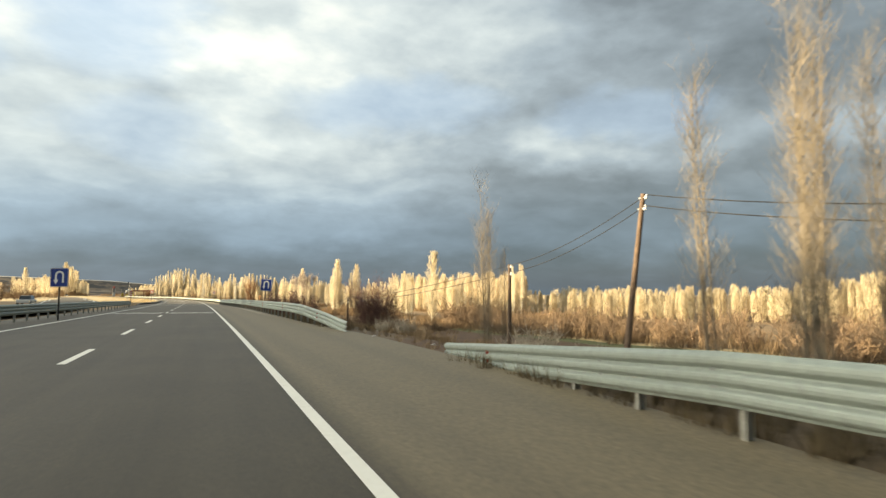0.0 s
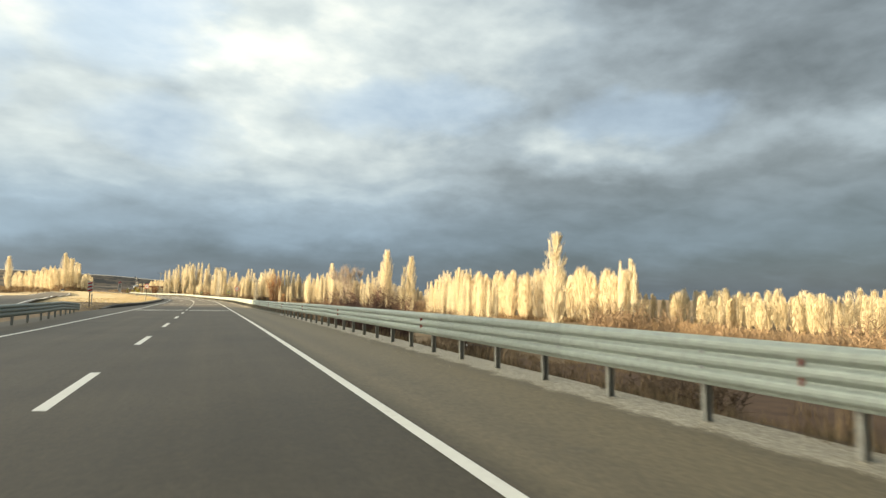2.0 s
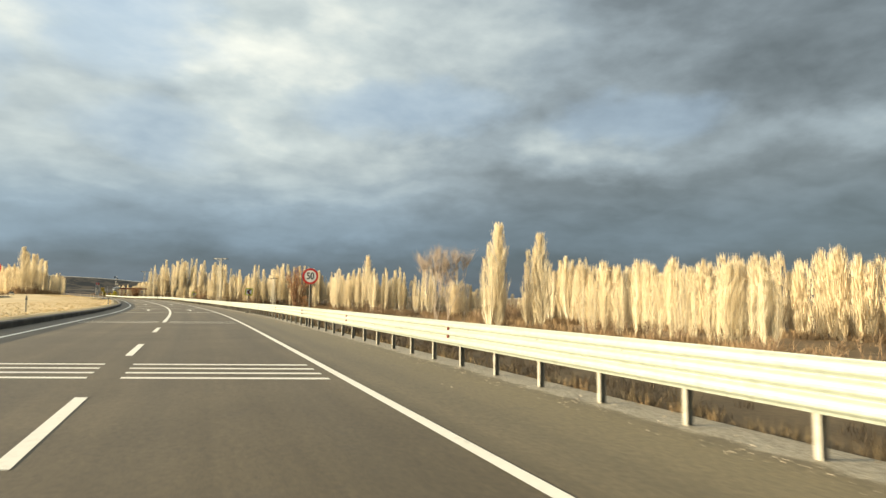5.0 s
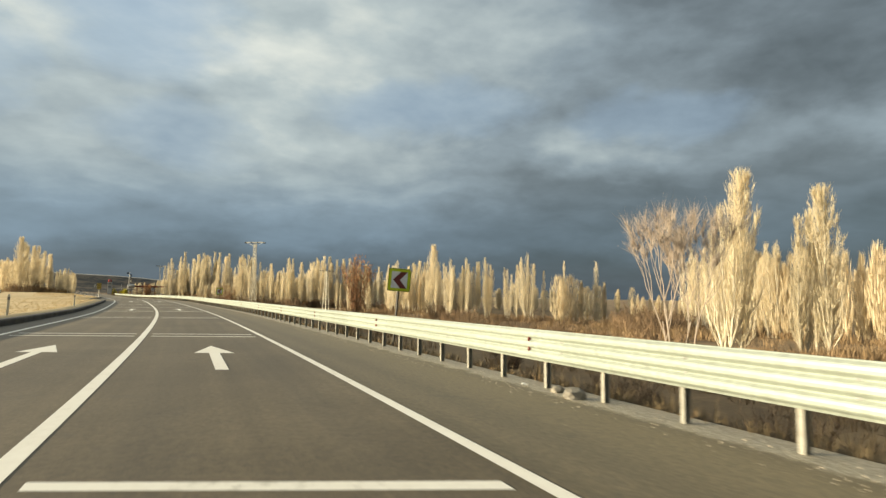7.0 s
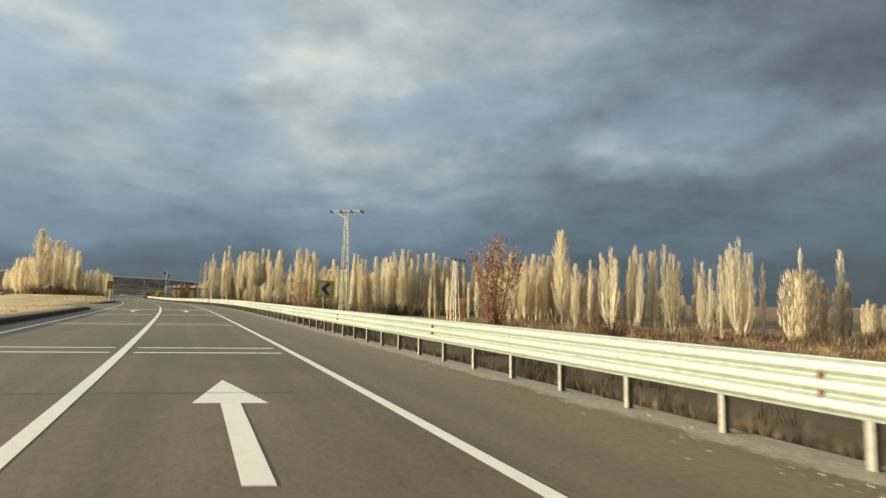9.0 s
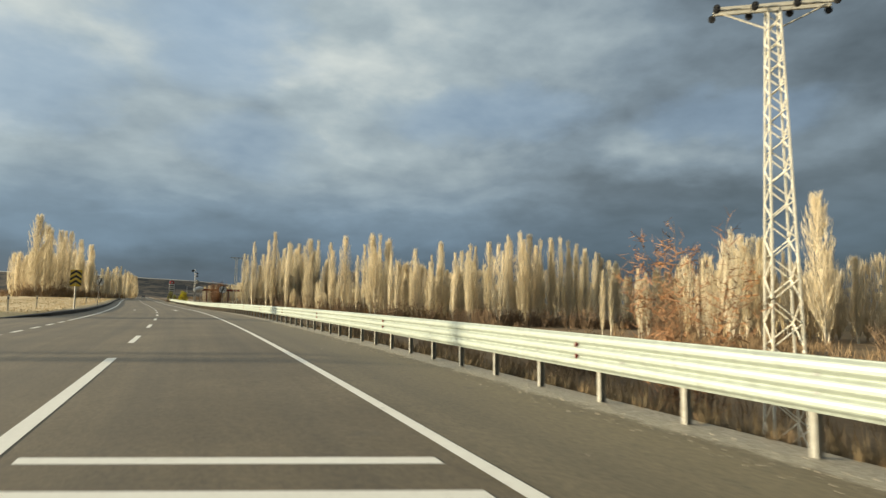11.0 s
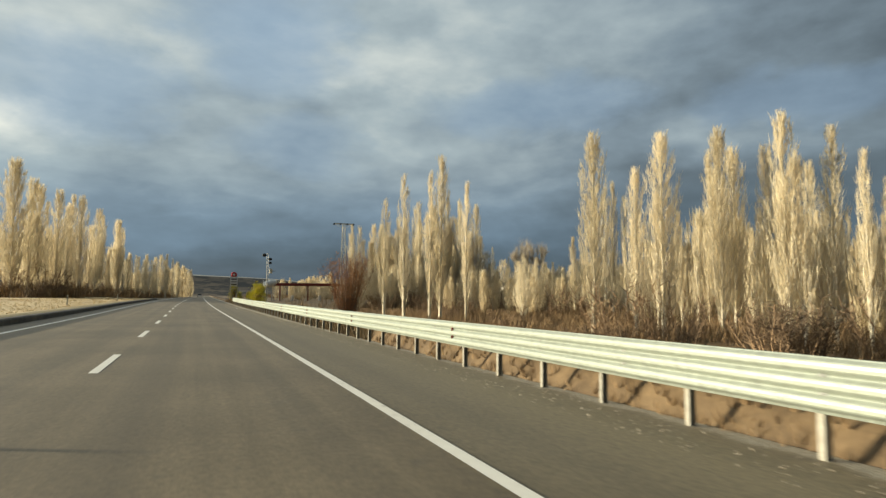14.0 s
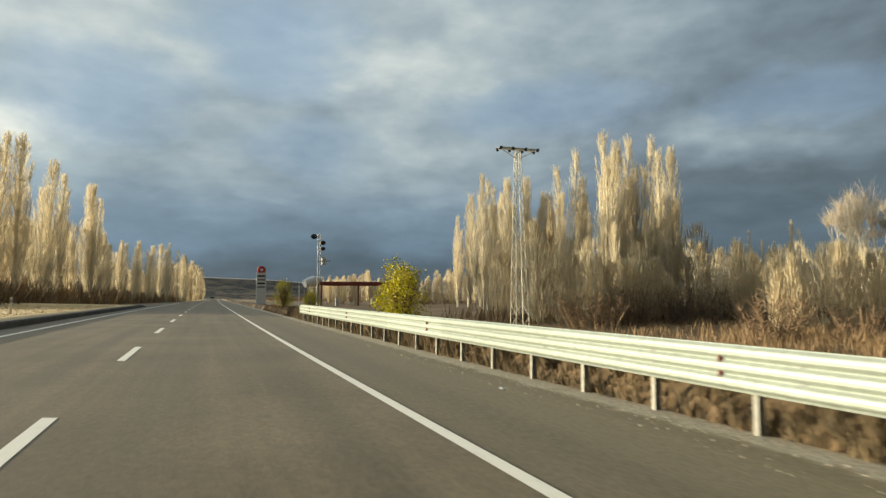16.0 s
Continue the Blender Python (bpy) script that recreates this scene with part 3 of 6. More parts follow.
def line_mid(s):
    return float(np.interp(s, [0, 215, 300, 360], [-0.022, -0.022, 0.0, 0.022]))


strip("edge_line", -300, 1390, lambda s: line_mid(s) - 0.068, lambda s: line_mid(s) + 0.068, 0.005, PAINT, road)
strip("edge_line", -300, 284, -LANE - 4.07 - 0.08, -LANE - 4.07 + 0.08, 0.004, PAINT, road)
strip("edge_line", 312, 1390, -7.65, -7.49, 0.004, PAINT, road)
for k in range(9):
    strip("short_dash", 286 + 3 * k, 287.6 + 3 * k, -7.65, -7.49, 0.004, PAINT, road, 1.0)
strip("lane_line", 156.4, 287.2, -LANE - 0.09, -LANE + 0.09, 0.004, PAINT, road)


def sweep_dashes():
    far_ends = [9 * k + 6.99 for k in range(-8, 17)] + [9 * k + 15.94 for k in range(31, 110)]
    for s in far_ends:
        slanted("lane_dash", s - 3.35, s, -LANE - 0.075, -LANE + 0.075, 0.004, PAINT, road)


sweep_dashes()


def sweep_bars():
    """Rumble bars across both lanes: first and last of each set, and their number."""
    for s0, s1, n in ((46.3, 49.0, 5), (100.2, 103.5, 6), (133.6, 135.6, 4), (154.6, 156.1, 2), (175.5, 176.9, 2), (192.9, 194.1, 2), (209.0, 210.4, 2), (223.0, 224.3, 2),
                      (236.0, 237.3, 2), (249.0, 250.3, 2), (262.0, 263.3, 2), (275.05, 277.65, 4)):
        for s in np.linspace(s0, s1, n):
            for d0, d1 in ((-LANE + 0.24, -0.26), (-7.25, -LANE - 0.24)):
                slanted("rumble_bar", s - 0.10 + SKEW * (d0 + d1) / 2, s + 0.10 + SKEW * (d0 + d1) / 2, d0, d1, 0.004, PAINT, road)


sweep_bars()


def arrow_mesh():
    out = [(-0.11, 0), (0.11, 0), (0.11, 3.3), (0.42, 3.3), (0, 5.4), (-0.42, 3.3), (-0.11, 3.3)]
    return mesh_of("arrow", [(x, y + SKEW * x, 0) for x, y in out], [(0, 1, 2, 6), (3, 4, 5)], PAINT)


ARROW = arrow_mesh()
for s in (184.4, 226.7, 269.4, 336.0):
    for d in (-1.73, -5.35):
        part("arrow", ARROW, None, road, m=road_pose(s + (1.4 if d < -3 else 0), d, 0.005))


for s in (187.9, 230.3):
    slanted("yellow_dash", s - 0.09, s + 0.09, -7.0, -5.75, 0.005, FADED_YELLOW, road)


# the kerb of the raised median
def build_kerb(name, s0, s1):
    ss = np.arange(s0, s1 + 0.1, 2.0)
    prof = ((0.0, -0.1), (0.02, 0.20), (-0.03, 0.265), (-0.30, 0.28), (-0.34, 0.05))
    verts, faces = [], []
    for s in ss:
        e = float(kerb_out(s))
        low = min(1.0, (s - s0) / 6 + 0.15, (s1 - s) / 6 + 0.15)
        verts += [on_road(s, e + x, z * low if z > 0 else z) for x, z in prof]
    n = len(prof)
    for i in range(len(ss) - 1):
        faces += [(n * i + j, n * i + j + 1, n * (i + 1) + j + 1, n * (i + 1) + j) for j in range(n - 1)]
    faces += [tuple(range(n)), tuple(reversed(range(n * (len(ss) - 1), n * len(ss))))]
    return tagged(new(name, mesh_of(name, verts, faces, KERB)), "concrete kerb of the raised grass median, coloured dark for its shaded side", "kerb", kind="structure")


build_kerb("kerb_1", 108, 282)
build_kerb("kerb_2", 314, 484)


# ---- guard rails ----
BEAM_LONG, BEAM_HIGH = 4.55, 0.50


def beam_mesh():
    """A corrugated beam with three ridges that runs along y, its face towards -x."""
    pitch, lip = BEAM_HIGH / 3.12, BEAM_HIGH * 0.02
    half = [(-0.004, -0.5), (-0.010, -0.43), (-0.042, -0.27), (-0.050, -0.18), (-0.053, 0.0), (-0.050, 0.18), (-0.042, 0.27), (-0.010, 0.43), (-0.004, 0.5)]
    prof = [(0.004, 0.0)]
    for k in range(3):
        mid = lip + pitch * (k + 0.54)
        prof += [(x, mid + z * pitch) for x, z in (half if k == 0 else half[1:])]
    prof.append((0.004, BEAM_HIGH))
    ring = prof + [(x + 0.006, z) for x, z in reversed(prof)]
    n = len(ring)
    verts = [(x, y, z) for y in (0, BEAM_LONG + 0.03) for x, z in ring]
    faces = [(j, (j + 1) % n, n + (j + 1) % n, n + j) for j in range(n)]
    return mesh_of("beam", verts, faces, STEEL)


def post_mesh(height):
    """A C-section post, its side towards the traffic, its open side towards the one who comes along."""
    bm = bmesh.new()
    box(bm, -0.032, 0.062, 0.022, 0.028, -0.15, height)
    box(bm, -0.032, -0.026, -0.032, 0.022, -0.15, height)
    box(bm, 0.056, 0.062, -0.032, 0.022, -0.15, height)
    box(bm, -0.026, -0.014, -0.032, -0.027, -0.15, height)
    box(bm, 0.044, 0.056, -0.032, -0.027, -0.15, height)
    box(bm, -0.075, -0.032, -0.025, 0.025, height - 0.32, height - 0.12)
    me = bpy.data.meshes.new("post")
    bm.to_mesh(me)
    bm.free()
    me.materials.append(POST_STEEL)
    return me


def bolt_mesh():
    bm = bmesh.new()
    bmesh.ops.create_uvsphere(bm, u_segments=8, v_segments=4, radius=0.02, matrix=Matrix.Diagonal((0.5, 1.6, 1, 1)))
    me = bpy.data.meshes.new("bolt")
    bm.to_mesh(me)
    bm.free()
    me.materials.append(GREY_PAINT)
    return me


def reflector_mesh():
    """A small folded plate that sticks out of a groove, a half-round."""
    bm = bmesh.new()
    pts = [(0.02, -0.06)] + [(0.015 - 0.068 * math.sin(a), -0.06 * math.cos(a)) for a in np.linspace(0.15, 3.0, 7)] + [(0.02, 0.06)]
    front = [bm.verts.new((x, -0.004, z)) for x, z in pts]
    back = [bm.verts.new((x, 0.004, z)) for x, z in pts]
    bm.faces.new(front)
    bm.faces.new(list(reversed(back)))
    for i in range(len(pts)):
        j = (i + 1) % len(pts)
        bm.faces.new((front[i], back[i], back[j], front[j]))
    me = bpy.data.meshes.new("reflector")
    bm.to_mesh(me)
    bm.free()
    me.materials.append(REFLECT_RED)
    return me


BEAM, POST, BOLT, REFLECTOR = beam_mesh(), post_mesh(0.80), bolt_mesh(), reflector_mesh()
BEAM_LOW = 0.42
GROOVES = (0.345 * BEAM_HIGH, 0.665 * BEAM_HIGH)


def guard_rail(joints, d_of, low_of, label, side=1, marked=0, post_at=0.72, posts=3, mark_at=1.05):
    """Beams from joint to joint with posts under them; red reflectors on every second beam. side -1: it faces left."""
    rail = thing("guard_rail", road_pose(joints[0], d_of(joints[0])), label, "guard rail")
    inv = rail.matrix_basis.inverted()
    for i, (a, b) in enumerate(zip(joints, joints[1:])):
        pa, pb = on_road(a, d_of(a) - 0.09 * side, low_of(a)), on_road(b, d_of(b) - 0.09 * side, low_of(b))
        y = (pb - pa).normalized()
        x = y.cross(Vector(lines_at(a)[3])).normalized()
        m = Matrix((x, y, x.cross(y))).transposed().to_4x4()
        m.translation = pa
        m = inv @ (m if side > 0 else m @ pose(0, b - a, 0, 0, 0, 180)) @ Matrix.Diagonal((1, (b - a) / BEAM_LONG, 1, 1))
        beam = part("beam", BEAM, None, rail, m=m)
        for z in GROOVES:
            if side > 0:
                part("bolt", BOLT, None, beam, m=Matrix.Translation((-0.012, 0.12, z)))
                part("bolt", BOLT, None, beam, m=Matrix.Translation((-0.012, 2.12, z)))
            if marked and i % 2 == marked - 1:
                part("reflector", REFLECTOR, None, beam, "faded red reflector", Matrix.Translation((-0.012, mark_at, z)))
        for k in range(posts):
            s = a + post_at + (b - a) * k / posts if not i or side < 0 else b + post_at - (b - a) * (posts - k) / posts
            m = road_pose(s, d_of(s) + 0.03 * side, low_of(s) - BEAM_LOW)
            part("post", POST, None, rail, m=inv @ (m if side > 0 else m @ pose(0, 0, 0, 0, 0, 180)))
    return rail


def rail_d(s):
    return float(np.interp(s, [0, 4, 5.5, 7, 10.4, 13.2, 20.9, 31, 42, 70, 94, 130, 170, 195, 216, 283, 322, 358, 389, 411, 440, 452], [3.24, 3.38, 3.48, 3.66, 4.10, 4.40, 3.75, 3.34, 3.12, 2.85, 2.73, 2.84, 2.94, 3.09, 3.10, 3.09, 3.18, 3.17, 3.23, 3.27, 3.28, 4.8]))


def rail_low(s):
    return float(np.interp(s, [0.5, 4, 5.5, 7.4, 10.4, 13.2, 13.4, 20.0, 20.9, 27.5, 33, 60, 94, 155, 216, 305, 411, 441, 452], [0.38, 0.29, 0.205, 0.08, -0.15, -0.33, 0.37, 0.37, -0.14, 0.34, 0.41, 0.40, 0.39, 0.43, 0.42, 0.415, 0.425, 0.425, 0.06]))


POST_KNOTS = ((6, 16.2), (14, 28.26), (18, 34.32), (40, 69.29), (44, 75.35), (55, 91.45), (60, 99.0), (96, 153.93), (105, 168.13), (111, 177.25), (122, 193.16), (126, 199.19), (136, 213.71), (139, 218.24),
              (180, 280.13), (184, 286.19), (206, 319.66), (213, 330.2), (229, 356.25), (234, 363.83), (249, 385.86), (255, 394.95), (264, 409.31), (267, 413.85), (290, 448.7))


def post_s(k):
    """Where the k-th post stands; reflectors hang just past every sixth, beams join before every third."""
    return float(np.interp(k, [a for a, b in POST_KNOTS], [b for a, b in POST_KNOTS]))


JOINTS = [post_s(3 * j) - 0.72 for j in range(3, 97)]
JOINTS[0] += 0.9
guard_rail([13.2 - BEAM_LONG * (12 - j) for j in range(13)], rail_d, rail_low, "dull steel guard rail dipping to the ground at a field access", marked=2, post_at=1.4, mark_at=1.6)
guard_rail(JOINTS[:48], rail_d, rail_low, "long galvanised steel guard rail with red reflectors beside the hard shoulder", marked=2)
guard_rail(JOINTS[47:], rail_d, rail_low, "sunlit galvanised steel guard rail with red reflectors beside the hard shoulder", marked=1)
guard_rail([-60 + BEAM_LONG * j for j in range(36)], lambda s: float(np.interp(s, [-60, 84, 100], [-9.3, -9.3, -10.6])), lambda s: float(np.interp(s, [-60, 90, 100], [0.36, 0.36, 0.08])), "dull steel guard rail on the median side of the road", side=-1, posts=2, post_at=0.45)


# ---- signs ----
def disc(radius, depth, n=40):
    """A plate that faces -y."""
    bm = bmesh.new()
    bmesh.ops.create_cone(bm, cap_ends=True, segments=n, radius1=radius, radius2=radius, depth=depth, matrix=pose(0, 0, 0, 90))
    return bm


def plate(w, h, depth, corner=0.05):
    bm = bmesh.new()
    bmesh.ops.create_cube(bm, size=1, matrix=Matrix.Diagonal((w, depth, h, 1)))
    ups = [e for e in bm.edges if abs(e.verts[0].co.y - e.verts[1].co.y) > depth * 0.5]
    bmesh.ops.bevel(bm, geom=ups, offset=corner, segments=4, affect="EDGES")
    return bm


def flat_shape(name, outline, mat, y=0.0, thick=0.003):
    """A flat symbol in the x-z plane from quads or polygons of points."""
    bm = bmesh.new()
    for poly in outline:
        front = [bm.verts.new((x, y - thick, z)) for x, z in poly]
        back = [bm.verts.new((x, y, z)) for x, z in poly]
        bm.faces.new(front)
        bm.faces.new(list(reversed(back)))
        for i in range(len(poly)):
            j = (i + 1) % len(poly)
            bm.faces.new((front[i], back[i], back[j], front[j]))
    bmesh.ops.recalc_face_normals(bm, faces=bm.faces[:])
    me = bpy.data.meshes.new(name)
    bm.to_mesh(me)
    bm.free()
    me.materials.append(mat)
    return me


def lettering(name, text, size, mat):
    """Flat letters that face -y, centred, from the built-in font."""
    cu = bpy.data.curves.new(name, "FONT")
    cu.body, cu.size, cu.align_x, cu.align_y, cu.extrude, cu.offset = text, size, "CENTER", "CENTER", 0.0015, size * 0.012
    ob = bpy.data.objects.new(name, cu)
    scene.collection.objects.link(ob)
    me = bpy.data.meshes.new_from_object(ob.evaluated_get(bpy.context.evaluated_depsgraph_get()))
    bpy.data.objects.remove(ob)
    me.transform(pose(0, 0, 0, 90))
    me.materials.clear()
    me.materials.append(mat)
    return me


def sign_pole(ob, top, mat=POLE_DARK, r=0.042):
    part("pole", tube(bmesh.new(), (0, 0.05, -0.6), (0, 0.05, top), r, n=12), mat, ob)


def ring_bm(r0, r1, y, n=48):
    bm = bmesh.new()
    a = [bm.verts.new((r0 * math.cos(2 * math.pi * i / n), y, r0 * math.sin(2 * math.pi * i / n))) for i in range(n)]
    b = [bm.verts.new((r1 * math.cos(2 * math.pi * i / n), y, r1 * math.sin(2 * math.pi * i / n))) for i in range(n)]
    for i in range(n):
        j = (i + 1) % n
        bm.faces.new((a[i], b[i], b[j], a[j]))
    return bm


def limit_sign(m, z, text, ended=False, lean=0.0):
    label = "round white 50 sign struck through by a black bar" if ended else "round white 50 speed limit sign with a red ring"
    ob = thing("speed_limit_sign", m @ pose(0, 0, 0, 0, lean, 0), label, "road sign")
    sign_pole(ob, z + 0.3)
    r = 0.43 if ended else 0.385
    face = part("plate", disc(r, 0.008), WHITE, ob, m=Matrix.Translation((0, 0, z)))
    if ended:
        part("border", ring_bm(r - 0.026, r, -0.0065), BLACK, face)
        part("bar", flat_shape("bar", [[(-0.19, -0.385), (-0.04, -0.42), (0.19, 0.385), (0.04, 0.42)]], BLACK, -0.009), None, face)
        for x, ch in ((-0.215, "5"), (0.215, "0")):
            part("digit", lettering("digit", ch, 0.50, BLACK), None, face, "black digit", Matrix.Translation((x, -0.0065, 0)) @ Matrix.Diagonal((0.85, 1, 1.15, 1)))
    else:
        part("ring", ring_bm(r - 0.095, r, -0.0065), RED, face)
        slim = Matrix.Translation((0, -0.0065, 0)) @ Matrix.Diagonal((0.86, 1, 1.1, 1))
        part("digits", lettering("digits", text, 0.43, BLACK), None, face, "black digits", slim)
    return ob


def uturn_sign(m, z, lean=0.0):
    ob = thing("u_turn_sign", m @ pose(0, 0, 0, 0, lean, 0), "blue square sign with a white u-turn arrow on a grey post", "road sign")
    sign_pole(ob, z + 0.4)
    face = part("plate", plate(0.9, 1.0, 0.025, 0.05), BLUE, ob, m=Matrix.Translation((0, 0, z)))
    bm = bmesh.new()
    rim = []
    for w, h in ((0.43, 0.48), (0.41, 0.46)):
        rim.append([bm.verts.new((x * w, -0.0145, y * h)) for x, y in ((-1, -1), (1, -1), (1, 1), (-1, 1))])
    for i in range(4):
        j = (i + 1) % 4
        bm.faces.new((rim[0][i], rim[0][j], rim[1][j], rim[1][i]))
    part("border", bm, WHITE, face)
    polys = [[(0.14, -0.27), (0.24, -0.27), (0.24, 0.12), (0.14, 0.12)], [(-0.22, -0.12), (-0.12, -0.12), (-0.12, 0.12), (-0.22, 0.12)], [(-0.30, -0.12), (-0.17, -0.36), (-0.04, -0.12)]]
    for i in range(10):
        a, b = math.pi * i / 10, math.pi * (i + 1) / 10
        polys.append([(0.01 + 0.23 * math.cos(a), 0.12 + 0.23 * math.sin(a)), (0.01 + 0.23 * math.cos(b), 0.12 + 0.23 * math.sin(b)), (0.01 + 0.13 * math.cos(b), 0.12 + 0.13 * math.sin(b)), (0.01 + 0.13 * math.cos(a), 0.12 + 0.13 * math.sin(a))])
    part("arrow", flat_shape("arrow", polys, WHITE, -0.0135), None, face, "white u-turn arrow")
    return ob


def chevron_sign(m, z, lean=4.0):
    ob = thing("chevron_sign", m @ pose(0, 0, 0, 0, lean, 0), "yellow-green square bend sign with a dark chevron", "road sign", "bend chevrons")
    sign_pole(ob, z + 0.3)
    face = part("plate", plate(0.80, 0.80, 0.012, 0.04), LIME, ob, m=Matrix.Translation((0, 0, z)))
    rim = [(-0.39, -0.39, 0.39, -0.375), (-0.39, 0.375, 0.39, 0.39), (-0.39, -0.375, -0.375, 0.375), (0.375, -0.375, 0.39, 0.375)]
    part("border", flat_shape("border", [[(a, b), (c, b), (c, d), (a, d)] for a, b, c, d in rim], BLACK, -0.0065), None, face)
    part("panel", flat_shape("panel", [[(-0.28, -0.29), (0.28, -0.29), (0.28, 0.29), (-0.28, 0.29)]], WHITE, -0.0065), None, face, "grey-white panel")
    part("chevron", flat_shape("chevron", [[(-0.22, 0.0), (0.05, 0.29), (0.27, 0.29), (0.02, 0.0)], [(-0.22, 0.0), (0.02, 0.0), (0.27, -0.29), (0.05, -0.29)]], DARK_RED, -0.0105), None, face, "dark red chevron")
    return ob


def marker_sign(m, z):
    """A keep-right marker with red and white slants, seen at the nose of the median."""
    ob = thing("median_marker", m, "red and white striped marker board on a thin post", "road sign")
    sign_pole(ob, z + 0.4)
    face = part("plate", plate(0.36, 0.9, 0.02, 0.02), WHITE, ob, m=Matrix.Translation((0, 0, z)))
    for k in (-0.3, 0.0, 0.3):
        part("stripe", flat_shape("stripe", [[(-0.17, k - 0.12), (0.17, k - 0.02), (0.17, k + 0.12), (-0.17, k + 0.02)]], RED, -0.011), None, face)
    return ob


def arrow_board(m, z):
    """A tall board with black chevrons that point up."""
    ob = thing("chevron_board", m, "tall yellow board with black upward chevrons on a pale post", "road sign")
    sign_pole(ob, z + 0.5, PALE_STEEL, 0.065)
    face = part("plate", plate(0.86, 1.32, 0.025, 0.04), YELLOW, ob, m=Matrix.Translation((0, 0, z)))
    for k in (-0.50, -0.10, 0.30):
        part("chevron", flat_shape("chevron", [[(-0.42, k - 0.12), (0.0, k + 0.16), (0.0, k + 0.36), (-0.42, k + 0.08)], [(0.0, k + 0.16), (0.42, k - 0.12), (0.42, k + 0.08), (0.0, k + 0.36)]], BLACK, -0.013), None, face, "black chevron")
    return ob


def placed(x, y, face_turn=0.0):
    """A plumb pose on the land at x, y whose -y looks back along the road."""
    s, d, c = nearest(x, y)
    t = lines_at(s[0])[1]
    return Matrix.Translation((x, y, float(land_height(x, y)[0]))) @ pose(0, 0, 0, 0, 0, math.degrees(math.atan2(-t[0], t[1])) + face_turn)


def sign_at(make, x, y, z, turn=0.0, *args, **kw):
    m = placed(x, y, turn)
    return make(m, z - m.translation.z, *args, **kw)


sign_at(uturn_sign, 3.34, 51.1, 2.10, -17, lean=4)
sign_at(uturn_sign, -8.25, 36.0, 2.15, -17)
sign_at(limit_sign, 0.60, 153.3, 1.81, -18, "50")
sign_at(limit_sign, -13.2, 156.6, 1.95, -20, "50", lean=2)
sign_at(chevron_sign, -0.28, 193.2, 1.28, -14)
sign_at(chevron_sign, -7.5, 251.1, 1.06, -14)
sign_at(limit_sign, -26.1, 345.2, 1.77, -18, "50", ended=True)
sign_at(limit_sign, -39.9, 347.3, 2.40, -20, "50", ended=True, lean=4)
sign_at(marker_sign, -12.4, 107.5, 1.45, 5)
sign_at(arrow_board, -34.6, 324.8, 2.15, -17)


def delineator(m, tilt):
    ob = thing("delineator_post", m @ pose(0, 0, 0, tilt, tilt * 0.6, 0), "short pale delineator post in the dry grass", "post", "median delineators")
    part("stake", box(bmesh.new(), -0.05, 0.05, -0.03, 0.03, -0.15, 0.95, 0.012), PALE_STEEL, ob)
    part("band", box(bmesh.new(), -0.053, 0.053, -0.033, 0.033, 0.68, 0.83), GREY_PAINT, ob)


for s, d, t in ((117, -12.5, 3), (168, -11.5, -2), (208, -9.9, 4), (233.5, -9.8, 2), (320, -12.2, -3), (331, -12.3, 2), (362, -11, 2), (386, -11, -4), (408, -11.2, 3), (440, -11, 1)):
    p = on_road(s, d)
    delineator(placed(p.x, p.y), t)


# ---- power line ----
def wooden_pole(x, y, top, lean):
    m = placed(x, y)
    ob = thing("utility_pole", m @ pose(0, 0, 0, 0, lean, 0), "weathered wooden utility pole with insulators and two cables", "utility pole", "poles by the field")
    part("pole", tube(bmesh.new(), (0, 0, -0.5), (0, 0, top), 0.085, 0.06, 12), WOOD, ob)
    for z in (top - 0.10, top - 0.38):
        part("bracket", box(bmesh.new(), -0.03, 0.03, -0.12, 0.12, z - 0.02, z + 0.02), GREY_PAINT, ob)
        bm = tube(bmesh.new(), (0, -0.12, z - 0.04), (0, -0.12, z + 0.08), 0.03, 0.02, 10)
        part("insulator", bm, WHITE, ob, "white porcelain insulator")
    return ob


def cable(name, a, b, sag, parent=None, radius=0.012, n=24):
    a, b = Vector(a), Vector(b)
    pts = [a.lerp(b, i / n) - Vector((0, 0, sag * 4 * (i / n) * (1 - i / n))) for i in range(n + 1)]
    verts, faces = [], []
    side = (b - a).cross(Vector((0, 0, 1))).normalized()
    for p in pts:
        for k in range(4):
            q = math.pi / 2 * k
            verts.append(p + side * math.cos(q) * radius + Vector((0, 0, math.sin(q) * radius)))
    for i in range(n):
        for k in range(4):
            j = (k + 1) % 4
            faces.append((4 * i + k, 4 * i + j, 4 * i + 4 + j, 4 * i + 4 + k))
    return tagged(new(name, mesh_of(name, verts, faces, DARK)), "thin black overhead cable sagging between poles", "cable", "overhead cables")


POLES = ((8.6, -10.0, 3.1, 0.0), (8.2, 11.6, 4.45, 9.0), (9.65, 20.05, 3.45, 0.5), (9.6, 47.5, 2.6, 0.0), (10.5, 80.0, 2.6, 1.0))
made_poles = [wooden_pole(*p) for p in POLES]
ends = []
for p in made_poles:
    m = p.matrix_basis
    tops = []
    for down in (0.10, 0.38):
        z = [c for c in p.children if c.name.startswith("pole")][0]
        h = max(v.co.z for v in z.data.vertices)
        tops.append(m @ Vector((0, -0.12, h - down + 0.07)))
    ends.append(tops)
for a, b in zip(ends, ends[1:]):
    for k in (0, 1):
        cable("cable", a[k], b[k], 0.9 if a is ends[0] else 0.25)


